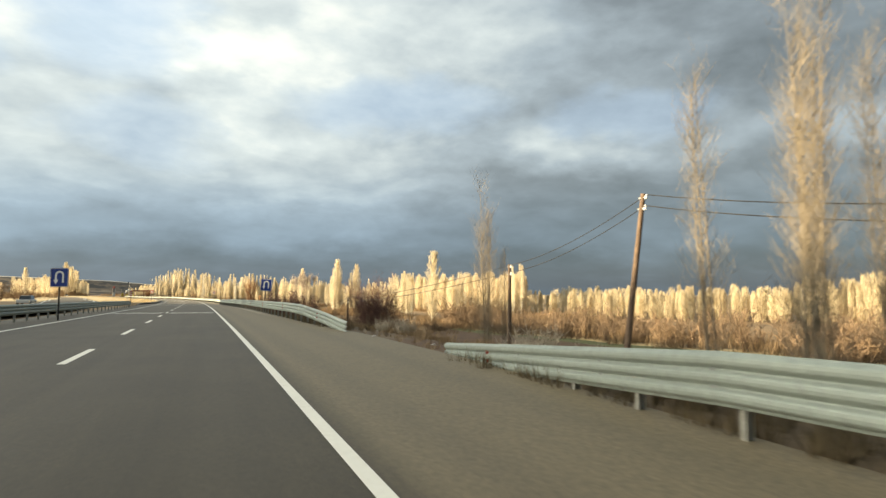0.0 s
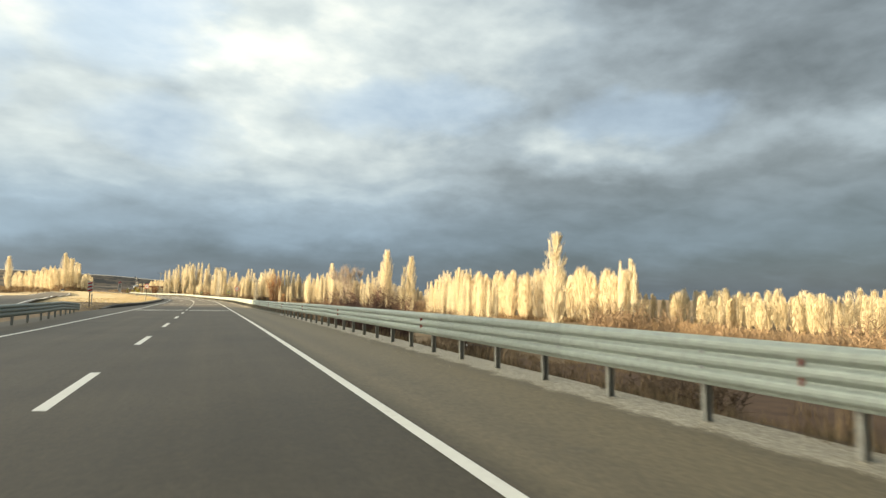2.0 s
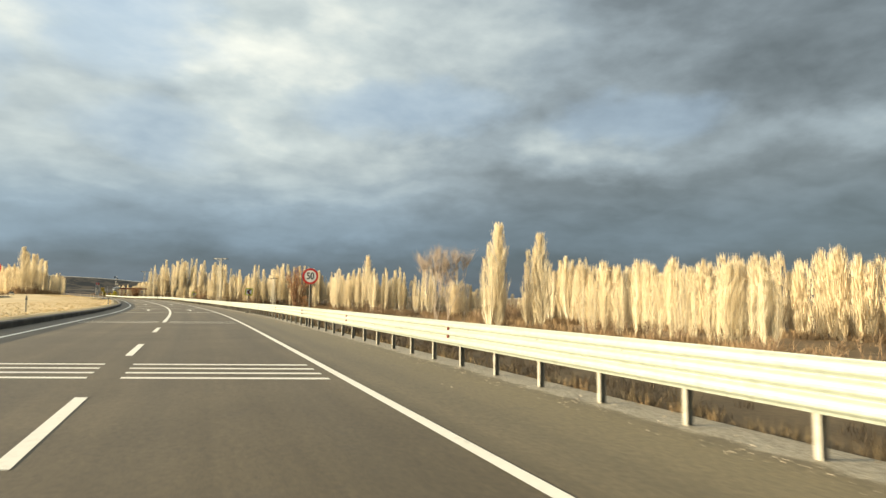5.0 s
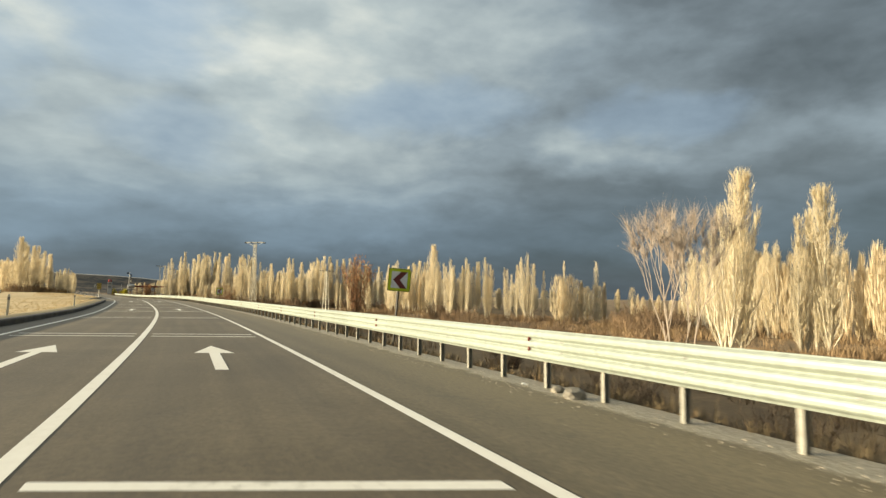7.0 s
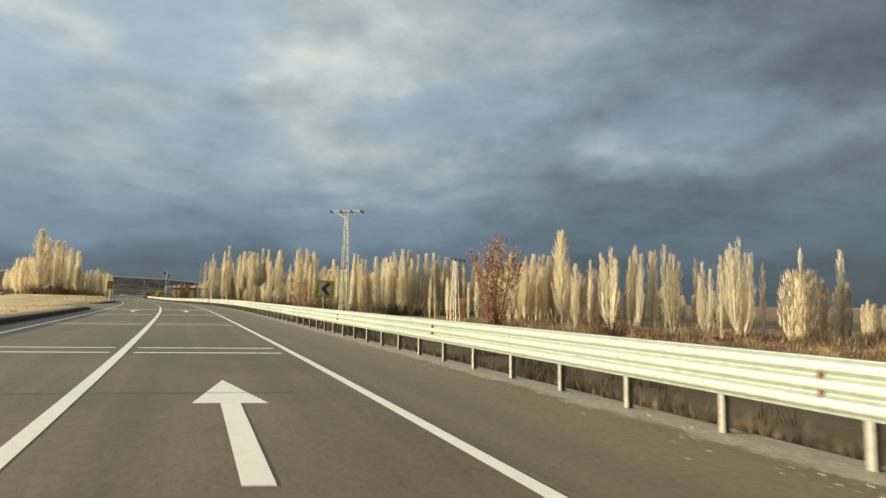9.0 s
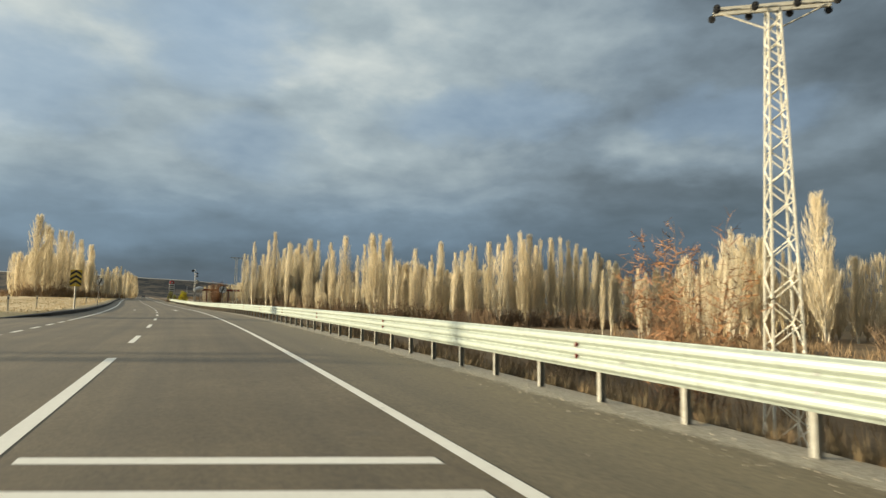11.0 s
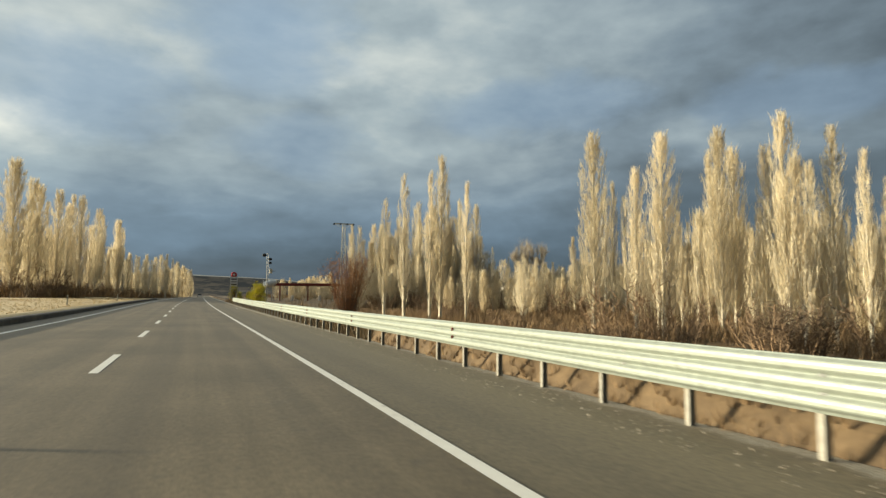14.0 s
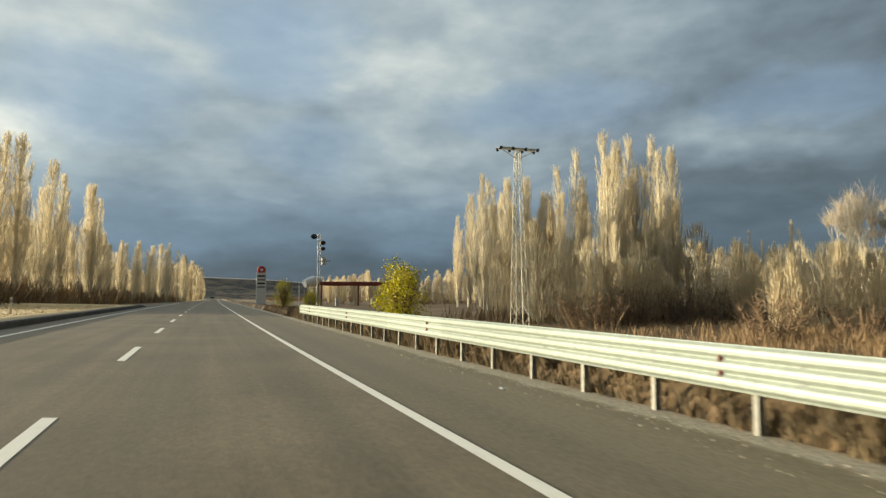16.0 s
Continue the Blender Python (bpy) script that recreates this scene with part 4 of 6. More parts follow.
def lattice_mast(x, y, top_z, turn, label, arm=1.5):
    """A tapering square lattice mast with a cross-arm and insulator drums."""
    m = placed(x, y, turn)
    h = top_z - m.translation.z
    ob = thing("lattice_mast", m, label, "power mast", "lattice masts")
    foot, head = 0.52, 0.17
    half = lambda z: foot + (head - foot) * z / h
    for sx in (-1, 1):
        for sy in (-1, 1):
            part("leg", tube(bmesh.new(), (sx * half(-0.4), sy * half(-0.4), -0.4), (sx * half(h), sy * half(h), h), 0.046, 0.034, 4), PALE_STEEL, ob)
    levels = [0.0]
    while levels[-1] < h - 0.3:
        levels.append(min(h, levels[-1] + max(0.34, half(levels[-1]) * 1.7)))
    for side in range(4):
        bm = bmesh.new()
        for i, (a, b) in enumerate(zip(levels, levels[1:])):
            p, q = (-1, 1) if i % 2 else (1, -1)
            ends_ = []
            for u, z in ((p, a), (q, b)):
                w = half(z)
                ends_.append({0: (u * w, -w, z), 1: (w, u * w, z), 2: (u * w, w, z), 3: (-w, u * w, z)}[side])
            tube(bm, ends_[0], ends_[1], 0.022, n=4)
        part("bracing", bm, PALE_STEEL, ob)
    for sy in (-0.16, 0.16):
        part("arm", box(bmesh.new(), -arm, arm, sy - 0.04, sy + 0.04, h - 0.06, h + 0.06), PALE_STEEL, ob)
    for sx in (-1, 1):
        part("strut", tube(bmesh.new(), (sx * 0.2, 0, h - 0.7), (sx * arm * 0.9, 0, h - 0.05), 0.03, n=6), PALE_STEEL, ob)
    for k, u in enumerate((-arm, -arm * 0.35, arm * 0.35, arm)):
        for sy in (-0.3, 0.3):
            bm = bmesh.new()
            for z in (0, 0.09, 0.18):
                tube(bm, (u, sy * (1 + z), h - 0.1 + z * 0.3), (u, sy * (1 + z) + 0.06 * (1 if sy > 0 else -1), h - 0.1 + z * 0.3), 0.11, 0.11, 10)
            tube(bm, (u, sy * 0.4, h), (u, sy * 1.7, h - 0.05), 0.03, n=6)
            part("insulator", bm, DARK, ob, "stacked dark insulator discs")
    return ob


lattice_mast(-2.4, 287.7, 10.4, -36, "tall pale steel lattice mast with a cross-arm and dark insulators", 1.75)
lattice_mast(-35.3, 442.5, 12.05, -4, "distant steel lattice mast with a cross-arm and dark insulators")
lattice_mast(11.4, 291.0, 5.7, 30, "rust-tinted steel lattice mast standing among bare trees")


# ---- trees ----
def add_limb(verts, faces, pts, r0, r1, n=5):
    """A tapered round limb through the points."""
    base = len(verts)
    last = len(pts) - 1
    for i, p in enumerate(pts):
        t = (pts[min(i + 1, last)] - pts[max(i - 1, 0)]).normalized()
        a = t.orthogonal().normalized()
        b = t.cross(a)
        r = r0 + (r1 - r0) * i / last
        for k in range(n):
            q = 2 * math.pi * k / n
            verts.append(p + a * math.cos(q) * r + b * math.sin(q) * r)
    for i in range(last):
        for k in range(n):
            j = (k + 1) % n
            faces.append((base + n * i + k, base + n * i + j, base + n * (i + 1) + j, base + n * (i + 1) + k))


def add_sliver(verts, faces, p, q, w, rng):
    """A twig: a thin three-sided spike."""
    t = q - p
    a = t.orthogonal().normalized()
    b = t.cross(a).normalized()
    turn = rng.random() * 6.28
    base = len(verts)
    for k in range(3):
        ang = turn + k * 2.094
        verts.append(p + (a * math.cos(ang) + b * math.sin(ang)) * w)
    verts.append(q)
    faces += [(base, base + 1, base + 3), (base + 1, base + 2, base + 3), (base + 2, base, base + 3)]


def add_blade(verts, faces, p, q, w, rng):
    """A fine twig, one thin triangle."""
    side = (q - p).cross(Vector((rng.uniform(-1, 1), rng.uniform(-1, 1), rng.uniform(-0.3, 0.3)))).normalized() * w
    base = len(verts)
    verts += [p - side, p + side, q]
    faces.append((base, base + 1, base + 2))


def crown_outline(u):
    """Breadth of a poplar's crown, u from 0 at its foot to 1 at its tip."""
    return float(np.interp(u, [0, 0.10, 0.25, 0.45, 0.65, 0.80, 0.90, 0.96, 1.0], [0.25, 0.58, 0.90, 1.0, 0.95, 0.80, 0.60, 0.40, 0.12]))


def poplar_column(rng, tv, tf, cv, cf, x, y, high, width, boughs, twigs, fine):
    """One upright stem with steep boughs that follow it closely, and their twigs."""
    lean = Vector((rng.uniform(-0.02, 0.02), rng.uniform(-0.02, 0.02), 0)) + Vector((x, y, 0)) * 0.05
    axis = [Vector((x * (0.25 + 0.75 * min(1, i / 2)), y * (0.25 + 0.75 * min(1, i / 2)), 0)) + lean * (high * i / 7) + Vector((rng.uniform(-0.04, 0.04), rng.uniform(-0.04, 0.04), high * i / 7 - (0.3 if i == 0 else 0))) for i in range(8)]
    add_limb(tv, tf, axis, 0.012 * high, 0.010, 5)

    def at(u):
        i = min(6, int(u * 7))
        return axis[i].lerp(axis[i + 1], u * 7 - i)

    for k in range(boughs):
        u0 = 0.06 + 0.86 * ((k + rng.random()) / boughs) ** 1.1
        u1 = min(0.985 - 0.03 * rng.random(), u0 + rng.uniform(0.12, 0.40) * (1.1 - 0.7 * u0))
        ang = k * 2.4 + rng.uniform(-0.5, 0.5)
        side = Vector((math.cos(ang), math.sin(ang), 0))
        reach = width * crown_outline(u1) * math.sqrt(rng.uniform(0.10, 1.0))
        foot, end = at(u0), at(u1) + side * reach
        mid = at(u0 + (u1 - u0) * 0.42) + side * reach * rng.uniform(0.60, 0.82)
        add_limb(tv, tf, [foot, mid, end], 0.026 * (1.15 - u0), 0.005, 3)
        for n in range(twigs):
            f = 0.15 + 0.85 * rng.random()
            o = foot.lerp(mid, f * 2) if f < 0.5 else mid.lerp(end, f * 2 - 1)
            o = o + Vector((rng.gauss(0, 0.045), rng.gauss(0, 0.045), rng.gauss(0, 0.1)))
            length = rng.uniform(0.20, 0.62) * (1.15 - 0.45 * u1)
            tilt = Vector((rng.gauss(0, 0.20), rng.gauss(0, 0.20), 1.0)) + side * rng.uniform(-0.05, 0.25)
            q = o + tilt * length
            q.z = min(q.z, high * 1.005)
            add_blade(cv, cf, o, q, rng.uniform(0.006, 0.014) * fine, rng)


def poplar_meshes(seed, width=1.1, stems=1, boughs=70, twigs=30, fine=1.0, uneven=0.12):
    """A poplar 10 m high, bare but for its dense pale upright twigs: its stems with their boughs, and its crown."""
    rng = random.Random(seed)
    tv, tf, cv, cf = [], [], [], []
    for k in range(stems):
        r = 0.0 if k == 0 else width * 0.62 * rng.uniform(0.7, 1.0)
        a = k * 2.3 + rng.uniform(-0.4, 0.4)
        high = 10.0 if k == 0 else 10.0 * rng.uniform(0.94 - uneven, 0.98)
        poplar_column(rng, tv, tf, cv, cf, math.cos(a) * r, math.sin(a) * r, high, width * (1.0 if stems == 1 else 0.55), boughs, twigs, fine)
    return mesh_of("trunk", tv, tf, POPLAR_BARK), mesh_of("crown", cv, cf, POPLAR_TWIG)


def branching(rng, verts, faces, twv, twf, p, way, length, radius, depth, spread, twig_w, up=0.25):
    """Limbs that fork, with twigs at the end."""
    bend = Vector((rng.uniform(-1, 1), rng.uniform(-1, 1), rng.uniform(-0.3, 0.6))) * 0.18
    mid = p + (way + bend).normalized() * length * 0.5
    end = mid + (way - bend * 0.6 + Vector((0, 0, up * 0.3))).normalized() * length * 0.5
    add_limb(verts, faces, [p, mid, end], radius, radius * 0.6, 5 if depth > 1 else 3)
    if depth == 0:
        for n in range(16):
            o = mid.lerp(end, rng.random())
            v = (way + Vector((rng.uniform(-1, 1), rng.uniform(-1, 1), rng.uniform(-0.3, 1.0))) * 0.8).normalized()
            add_sliver(twv, twf, o, o + v * rng.uniform(0.5, 1.3) * max(0.5, length), twig_w, rng)
        return
    for k in range(rng.choice((2, 3, 3))):
        v = (way + Vector((rng.uniform(-1, 1), rng.uniform(-1, 1), rng.uniform(-0.5, 0.8))) * spread + Vector((0, 0, up))).normalized()
        branching(rng, verts, faces, twv, twf, mid.lerp(end, rng.uniform(0.3, 1.0)), v, length * rng.uniform(0.62, 0.85), radius * 0.6, depth - 1, spread, twig_w, up)


def bare_tree_meshes(seed, high=8.0, depth=5, spread=0.55, bark=None, twig=None):
    rng = random.Random(seed)
    tv, tf, cv, cf = [], [], [], []
    for k in range(4):
        way = Vector((math.cos(k * 1.7), math.sin(k * 1.7), 3.2)).normalized()
        branching(rng, tv, tf, cv, cf, Vector((0, 0, -0.3)), way, high * 0.34, 0.05, depth - 1, spread, 0.009, 0.5)
    return mesh_of("trunk", tv, tf, bark or POPLAR_BARK), mesh_of("crown", cv, cf, twig or BARE_TWIG)


def bush_meshes(seed, stems=26, high=2.2, wide=1.5, mat=None):
    """A thicket of upright forking stems."""
    rng = random.Random(seed)
    tv, tf, cv, cf = [], [], [], []
    for k in range(stems):
        ang = rng.random() * 6.28
        r = wide * 0.45 * math.sqrt(rng.random())
        o = Vector((math.cos(ang) * r, math.sin(ang) * r, -0.2))
        way = Vector((math.cos(ang) * rng.uniform(0.1, 0.55), math.sin(ang) * rng.uniform(0.1, 0.55), 1)).normalized()
        length = high * rng.uniform(0.55, 1.05)
        end = o + way * length
        add_limb(tv, tf, [o, o.lerp(end, 0.5) + Vector((rng.uniform(-0.1, 0.1), rng.uniform(-0.1, 0.1), 0)), end], 0.022, 0.006, 3)
        for n in range(16):
            p = o.lerp(end, rng.uniform(0.2, 1.0))
            v = Vector((rng.uniform(-1, 1), rng.uniform(-1, 1), rng.uniform(0.1, 1.4))).normalized()
            add_sliver(cv, cf, p, p + v * rng.uniform(0.25, 0.75), rng.uniform(0.010, 0.02), rng)
    return mesh_of("stem", tv, tf, mat or BUSH_TWIG), mesh_of("crown", cv, cf, mat or BUSH_TWIG)


def red_bush_meshes(seed, fine=1.0):
    """A tall bush of many fine forking stems, 5 m high."""
    rng = random.Random(seed)
    tv, tf, cv, cf = [], [], [], []
    for k in range(34):
        ang = rng.random() * 6.28
        o = Vector((math.cos(ang) * 0.3, math.sin(ang) * 0.3, -0.2))
        spread = rng.uniform(0.1, 0.5)
        end = o + Vector((math.cos(ang) * spread, math.sin(ang) * spread, 1)).normalized() * rng.uniform(3.2, 5.0)
        add_limb(tv, tf, [o, o.lerp(end, 0.5) + Vector((rng.uniform(-0.15, 0.15), rng.uniform(-0.15, 0.15), 0)), end], 0.018, 0.004, 3)
        for n in range(60):
            p = o.lerp(end, rng.uniform(0.25, 1.0))
            v = Vector((rng.uniform(-1, 1), rng.uniform(-1, 1), rng.uniform(0.0, 1.3))).normalized()
            q = p + v * rng.uniform(0.3, 0.8)
            add_blade(cv, cf, p, q, rng.uniform(0.005, 0.010) * fine, rng)
            for m in range(4):
                g = p.lerp(q, rng.uniform(0.4, 1.0))
                add_blade(cv, cf, g, g + Vector((rng.uniform(-0.2, 0.2), rng.uniform(-0.2, 0.2), rng.uniform(-0.05, 0.3))), 0.004 * fine, rng)
    return mesh_of("stem", tv, tf, RED_TWIG), mesh_of("crown", cv, cf, RED_TWIG)


def rust_meshes(seed, high, wide, leaves, leaf, stems=40, fine=1.0, clad=1.0):
    """A many-stemmed vase of fine reddish twigs that still carries rust-brown leaves towards its tips."""
    rng = random.Random(seed)
    tv, tf, wv, wf, cv, cf = [], [], [], [], [], []
    tips = []
    for k in range(stems):
        ang, out, leafy = rng.random() * 6.28, math.sqrt(rng.random()), rng.random() < clad
        o = Vector((math.cos(ang) * 0.22 * out, math.sin(ang) * 0.22 * out, -0.2))
        tall = high * (0.62 + 0.38 * math.sqrt(1 - 0.85 * out * out)) * rng.uniform(0.82, 1.0)
        end = Vector((math.cos(ang) * wide * 0.46 * out, math.sin(ang) * wide * 0.46 * out, tall))
        bow = o.lerp(end, 0.45) + Vector((rng.uniform(-0.2, 0.2), rng.uniform(-0.2, 0.2), high * 0.06))
        add_limb(tv, tf, [o, bow, end], 0.03, 0.005, 4)
        for n in range(26):
            f = rng.uniform(0.18, 1.0)
            p = o.lerp(bow, f / 0.45) if f < 0.45 else bow.lerp(end, (f - 0.45) / 0.55)
            a = rng.random() * 6.28
            q = p + Vector((math.cos(a), math.sin(a), rng.uniform(0.1, 1.3))).normalized() * rng.uniform(0.35, 0.85) * (1.2 - 0.5 * f)
            add_blade(wv, wf, p, q, rng.uniform(0.007, 0.012) * fine, rng)
            if leafy and f > 1.0 - 0.9 * clad:
                tips.append((p, q))
            for m in range(3):
                g = p.lerp(q, rng.uniform(0.3, 1.0))
                h = g + Vector((rng.uniform(-0.25, 0.25), rng.uniform(-0.25, 0.25), rng.uniform(-0.08, 0.3)))
                add_blade(wv, wf, g, h, 0.006 * fine, rng)
                if leafy and f > 1.0 - 0.9 * clad:
                    tips.append((g, h))
    bare = [rng.random() for k in tips]
    n = 0
    while n < leaves:
        k = rng.randrange(len(tips))
        if bare[k] < 0.45:
            continue
        g, h = tips[k]
        p = g.lerp(h, rng.uniform(0.2, 1.05)) + Vector((rng.gauss(0, 0.02), rng.gauss(0, 0.02), rng.gauss(0, 0.02)))
        v = Vector((rng.uniform(-1, 1), rng.uniform(-1, 1), rng.uniform(-1, 0.3))).normalized()
        size = leaf * rng.uniform(0.6, 1.3)
        w = v.orthogonal().normalized() * size * 0.4
        q, base = p + v * size, len(cv)
        cv += [p, p.lerp(q, 0.5) + w, q, p.lerp(q, 0.5) - w]
        cf.append((base, base + 1, base + 2, base + 3))
        n += 1
    return mesh_of("stem", tv, tf, BUSH_TWIG), mesh_of("crown", wv, wf, RUST_TWIG), mesh_of("foliage", cv, cf, RUST_LEAF)


def leafy_meshes(seed, high, wide, leaf_mat, leaves=2600, leaf=0.11, twigs=160):
    """A small tree that still carries leaves."""
    rng = random.Random(seed)
    tv, tf, cv, cf = [], [], [], []
    for k in range(7):
        ang = k * 0.9 + rng.random()
        o = Vector((0, 0, -0.2))
        end = Vector((math.cos(ang) * wide * 0.35, math.sin(ang) * wide * 0.35, high * rng.uniform(0.7, 0.97)))
        add_limb(tv, tf, [o, o.lerp(end, 0.45) + Vector((0, 0, high * 0.08)), end], 0.06, 0.012, 5)
    for k in range(twigs):
        p = Vector((rng.gauss(0, 0.1), rng.gauss(0, 0.1), rng.uniform(0.1, 0.7) * high))
        ang = rng.random() * 6.28
        r = wide * 0.5 * rng.uniform(0.4, 1.0)
        q = Vector((math.cos(ang) * r, math.sin(ang) * r, min(high, p.z + rng.uniform(0.1, 0.5) * high)))
        add_sliver(tv, tf, p, q, 0.014, rng)
    clumps = []
    for k in range(70):
        u = rng.uniform(0.10, 1.0)
        r = wide * 0.5 * math.sqrt(rng.random()) * (1.25 - u * 0.85) * min(1, 0.5 + u * 1.6)
        ang = rng.random() * 6.28
        clumps.append(Vector((math.cos(ang) * r, math.sin(ang) * r, high * u)))
    for n in range(leaves):
        c = clumps[rng.randrange(len(clumps))]
        p = c + Vector((rng.gauss(0, 1) * 0.2, rng.gauss(0, 1) * 0.2, rng.gauss(0, 1) * 0.26)) * (high / 4) ** 0.6
        v = Vector((rng.uniform(-1, 1), rng.uniform(-1, 1), rng.uniform(-1, 0.4))).normalized()
        w = v.orthogonal().normalized() * leaf * 0.45
        base = len(cv)
        q = p + v * leaf
        cv += [p, p.lerp(q, 0.5) + w, q, p.lerp(q, 0.5) - w]
        cf.append((base, base + 1, base + 2, base + 3))
    return mesh_of("stem", tv, tf, BUSH_TWIG), mesh_of("crown", cv, cf, leaf_mat)


# 0 slim, 1 full, 2 slim and ragged, 3 five stems, 4 three stems, 5 wispy, 6 broad
POPLARS = [poplar_meshes(11, 0.66, 1, 72, 34, 1.2), poplar_meshes(12, 0.95, 1, 100, 38, 1.2), poplar_meshes(13, 0.56, 1, 54, 28, 1.2), poplar_meshes(14, 1.5, 5, 52, 20, 1.3),
           poplar_meshes(15, 1.2, 3, 62, 24, 1.25), poplar_meshes(16, 0.48, 1, 40, 22, 1.15), poplar_meshes(17, 1.35, 1, 170, 40, 1.3)]
GREY_TWIG = mixed("grey_bare_twigs", (0.27, 0.215, 0.175), (0.45, 0.385, 0.325), 1.2, 0.9, 9.0, spread=0.2)
BARE = [bare_tree_meshes(21, 8.0, 5, 0.42), bare_tree_meshes(22, 9.0, 5, 0.42), bare_tree_meshes(23, 8.0, 5, 0.62, GREY_TWIG, GREY_TWIG)]
BUSHES = [bush_meshes(31), bush_meshes(32, 34, 1.7, 2.0), bush_meshes(33, 20, 2.8, 1.3)]

TREE_RNG = random.Random(5)


def stand(name, meshes, names, x, y, size, label, category, group="", wide=1.0, sink=0.0, turn=None):
    z = float(land_height(x, y)[0]) - sink
    rot = TREE_RNG.random() * 360 if turn is None else turn
    ob = thing(name, Matrix.Translation((x, y, z)) @ pose(0, 0, 0, TREE_RNG.uniform(-0.6, 0.6), TREE_RNG.uniform(-0.6, 0.6), rot), label, category, group)
    for nm, me in zip(names, meshes):
        part(nm, me, None, ob).scale = (wide, wide, size)
    return ob


def poplar(x, y, top, kind=None, wide=1.0, group=""):
    """A poplar whose tip stands at the height top."""
    z = float(land_height(x, y)[0])
    high = max(3.0, top - z)
    k = TREE_RNG.randrange(6) if kind is None else kind
    w = (0.92 if group in ("roadside plantation", "plantation beyond the field", "plantation row") else 1.0) * wide * (high / 10) ** 0.8 * TREE_RNG.uniform(0.85, 1.15)
    return stand("poplar_tree", POPLARS[k], ("trunk", "crown"), x, y, high / 10, "tall bare poplar with pale straw-coloured upright twigs", "tree", group, w)


def row(x0, y0, x1, y1, n, low, high, loose, group, kinds=(0, 1, 2, 3, 4, 5), wide=1.0):
    for i in range(n):
        f = (i + 0.5) / n
        wander = math.sin(i * 0.9 + x0) * 0.5 + math.sin(i * 0.37 + y0) * 0.5
        top = low + (high - low) * min(1, max(0, 0.45 + 0.35 * wander + TREE_RNG.uniform(-0.35, 0.35)))
        poplar(x0 + (x1 - x0) * f + TREE_RNG.uniform(-loose, loose), y0 + (y1 - y0) * f + TREE_RNG.uniform(-loose, loose), top, TREE_RNG.choice(kinds), wide, group)


# single poplars that stand out: x, y, height of the tip, kind
for x, y, top, kind in ((44.5, 221.5, 15.0, 6), (43.6, 222.4, 11.4, 4), (45.8, 222.6, 11.0, 1), (51.2, 216.7, 13.1, 6), (50.4, 217.6, 10.6, 1), (49.5, 218.5, 10.0, 4), (48.8, 335.5, 16.4, 6), (39.0, 340.5, 11.8, 3),
                        (44.0, 309.0, 10.4, 3), (47.5, 307.0, 10.6, 4), (51.8, 305.3, 10.8, 2), (58.9, 296.7, 11.6, 3), (66.0, 292.6, 9.7, 2), (76.1, 294.5, 10.0, 2)):
    poplar(x, y, top, kind, 1.0, "field poplars")
for x, y, top, kind in ((47.2, 350.4, 11.8, 4), (48.7, 350.7, 12.3, 1), (50.2, 351.0, 12.0, 4), (51.7, 350.6, 12.4, 4), (53.2, 351.0, 12.1, 1), (54.8, 350.9, 12.6, 4)):
    poplar(x, y, top, kind, 1.1, "block of field poplars")
poplar(50.8, 137.0, 12.6, 6, 1.02, "field poplars")
for x, y, top, kind in ((95.6, 177.5, 11.6, 4), (98.0, 176.0, 12.3, 4), (99.8, 178.0, 11.9, 1)):
    poplar(x, y, top, kind, 1.0, "middle shelter belt")
for x, y, top, kind in ((-28.2, 411.3, 13.9, 2), (-24.0, 413.7, 16.5, 0), (-25.3, 412.9, 14.6, 2), (-21.0, 414.6, 13.9, 0), (-30.3, 410.9, 11.1, 2), (-16.3, 389.8, 12.8, 1), 
                        (-11.6, 392.7, 11.0, 1), (-9.0, 393.3, 14.1, 1), (-3.5, 394.0, 15.0, 1), (-4.5, 385.2, 13.6, 1), (-1.7, 384.6, 12.4, 0), (13.2, 403.6, 15.0, 1), (-1.5, 397.0, 15.4, 4), (0.6, 398.3, 14.5, 1), (-0.5, 391.9, 13.1, 1), (-0.1, 424.7, 15.7, 2), (0.2, 423.0, 16.1, 0)):
    poplar(x, y, top, kind, 1.0, "roadside poplars")
for x, y, top, kind in ((15.1, 411.0, 15.3, 0), (6.8, 399.6, 12.6, 1), (11.0, 370.0, 11.2, 4), (18.6, 377.0, 12.2, 4), (20.6, 377.5, 14.0, 4), (22.8, 377.7, 14.8, 4), (25.0, 378.0, 14.3, 1), (27.4, 378.6, 13.6, 4), (29.8, 379.2, 13.9, 1), (31.8, 379.5, 14.3, 4), (34.0, 380.0, 13.7, 4),
                        (36.4, 381.0, 13.2, 4), (38.6, 382.0, 12.4, 1), (47.5, 400.0, 12.8, 4), (52.2, 403.8, 13.9, 4), (56.0, 404.0, 12.0, 1), (51.0, 366.7, 9.1, 2), (-2.0, 423.6, 15.4, 0), (1.5, 422.1, 14.2, 2), (3.5, 422.7, 14.0, 2), (6.0, 424.0, 12.1, 5), (-6.0, 420.7, 8.4, 0)):
    poplar(x, y, top, kind, 1.0, "roadside poplars")
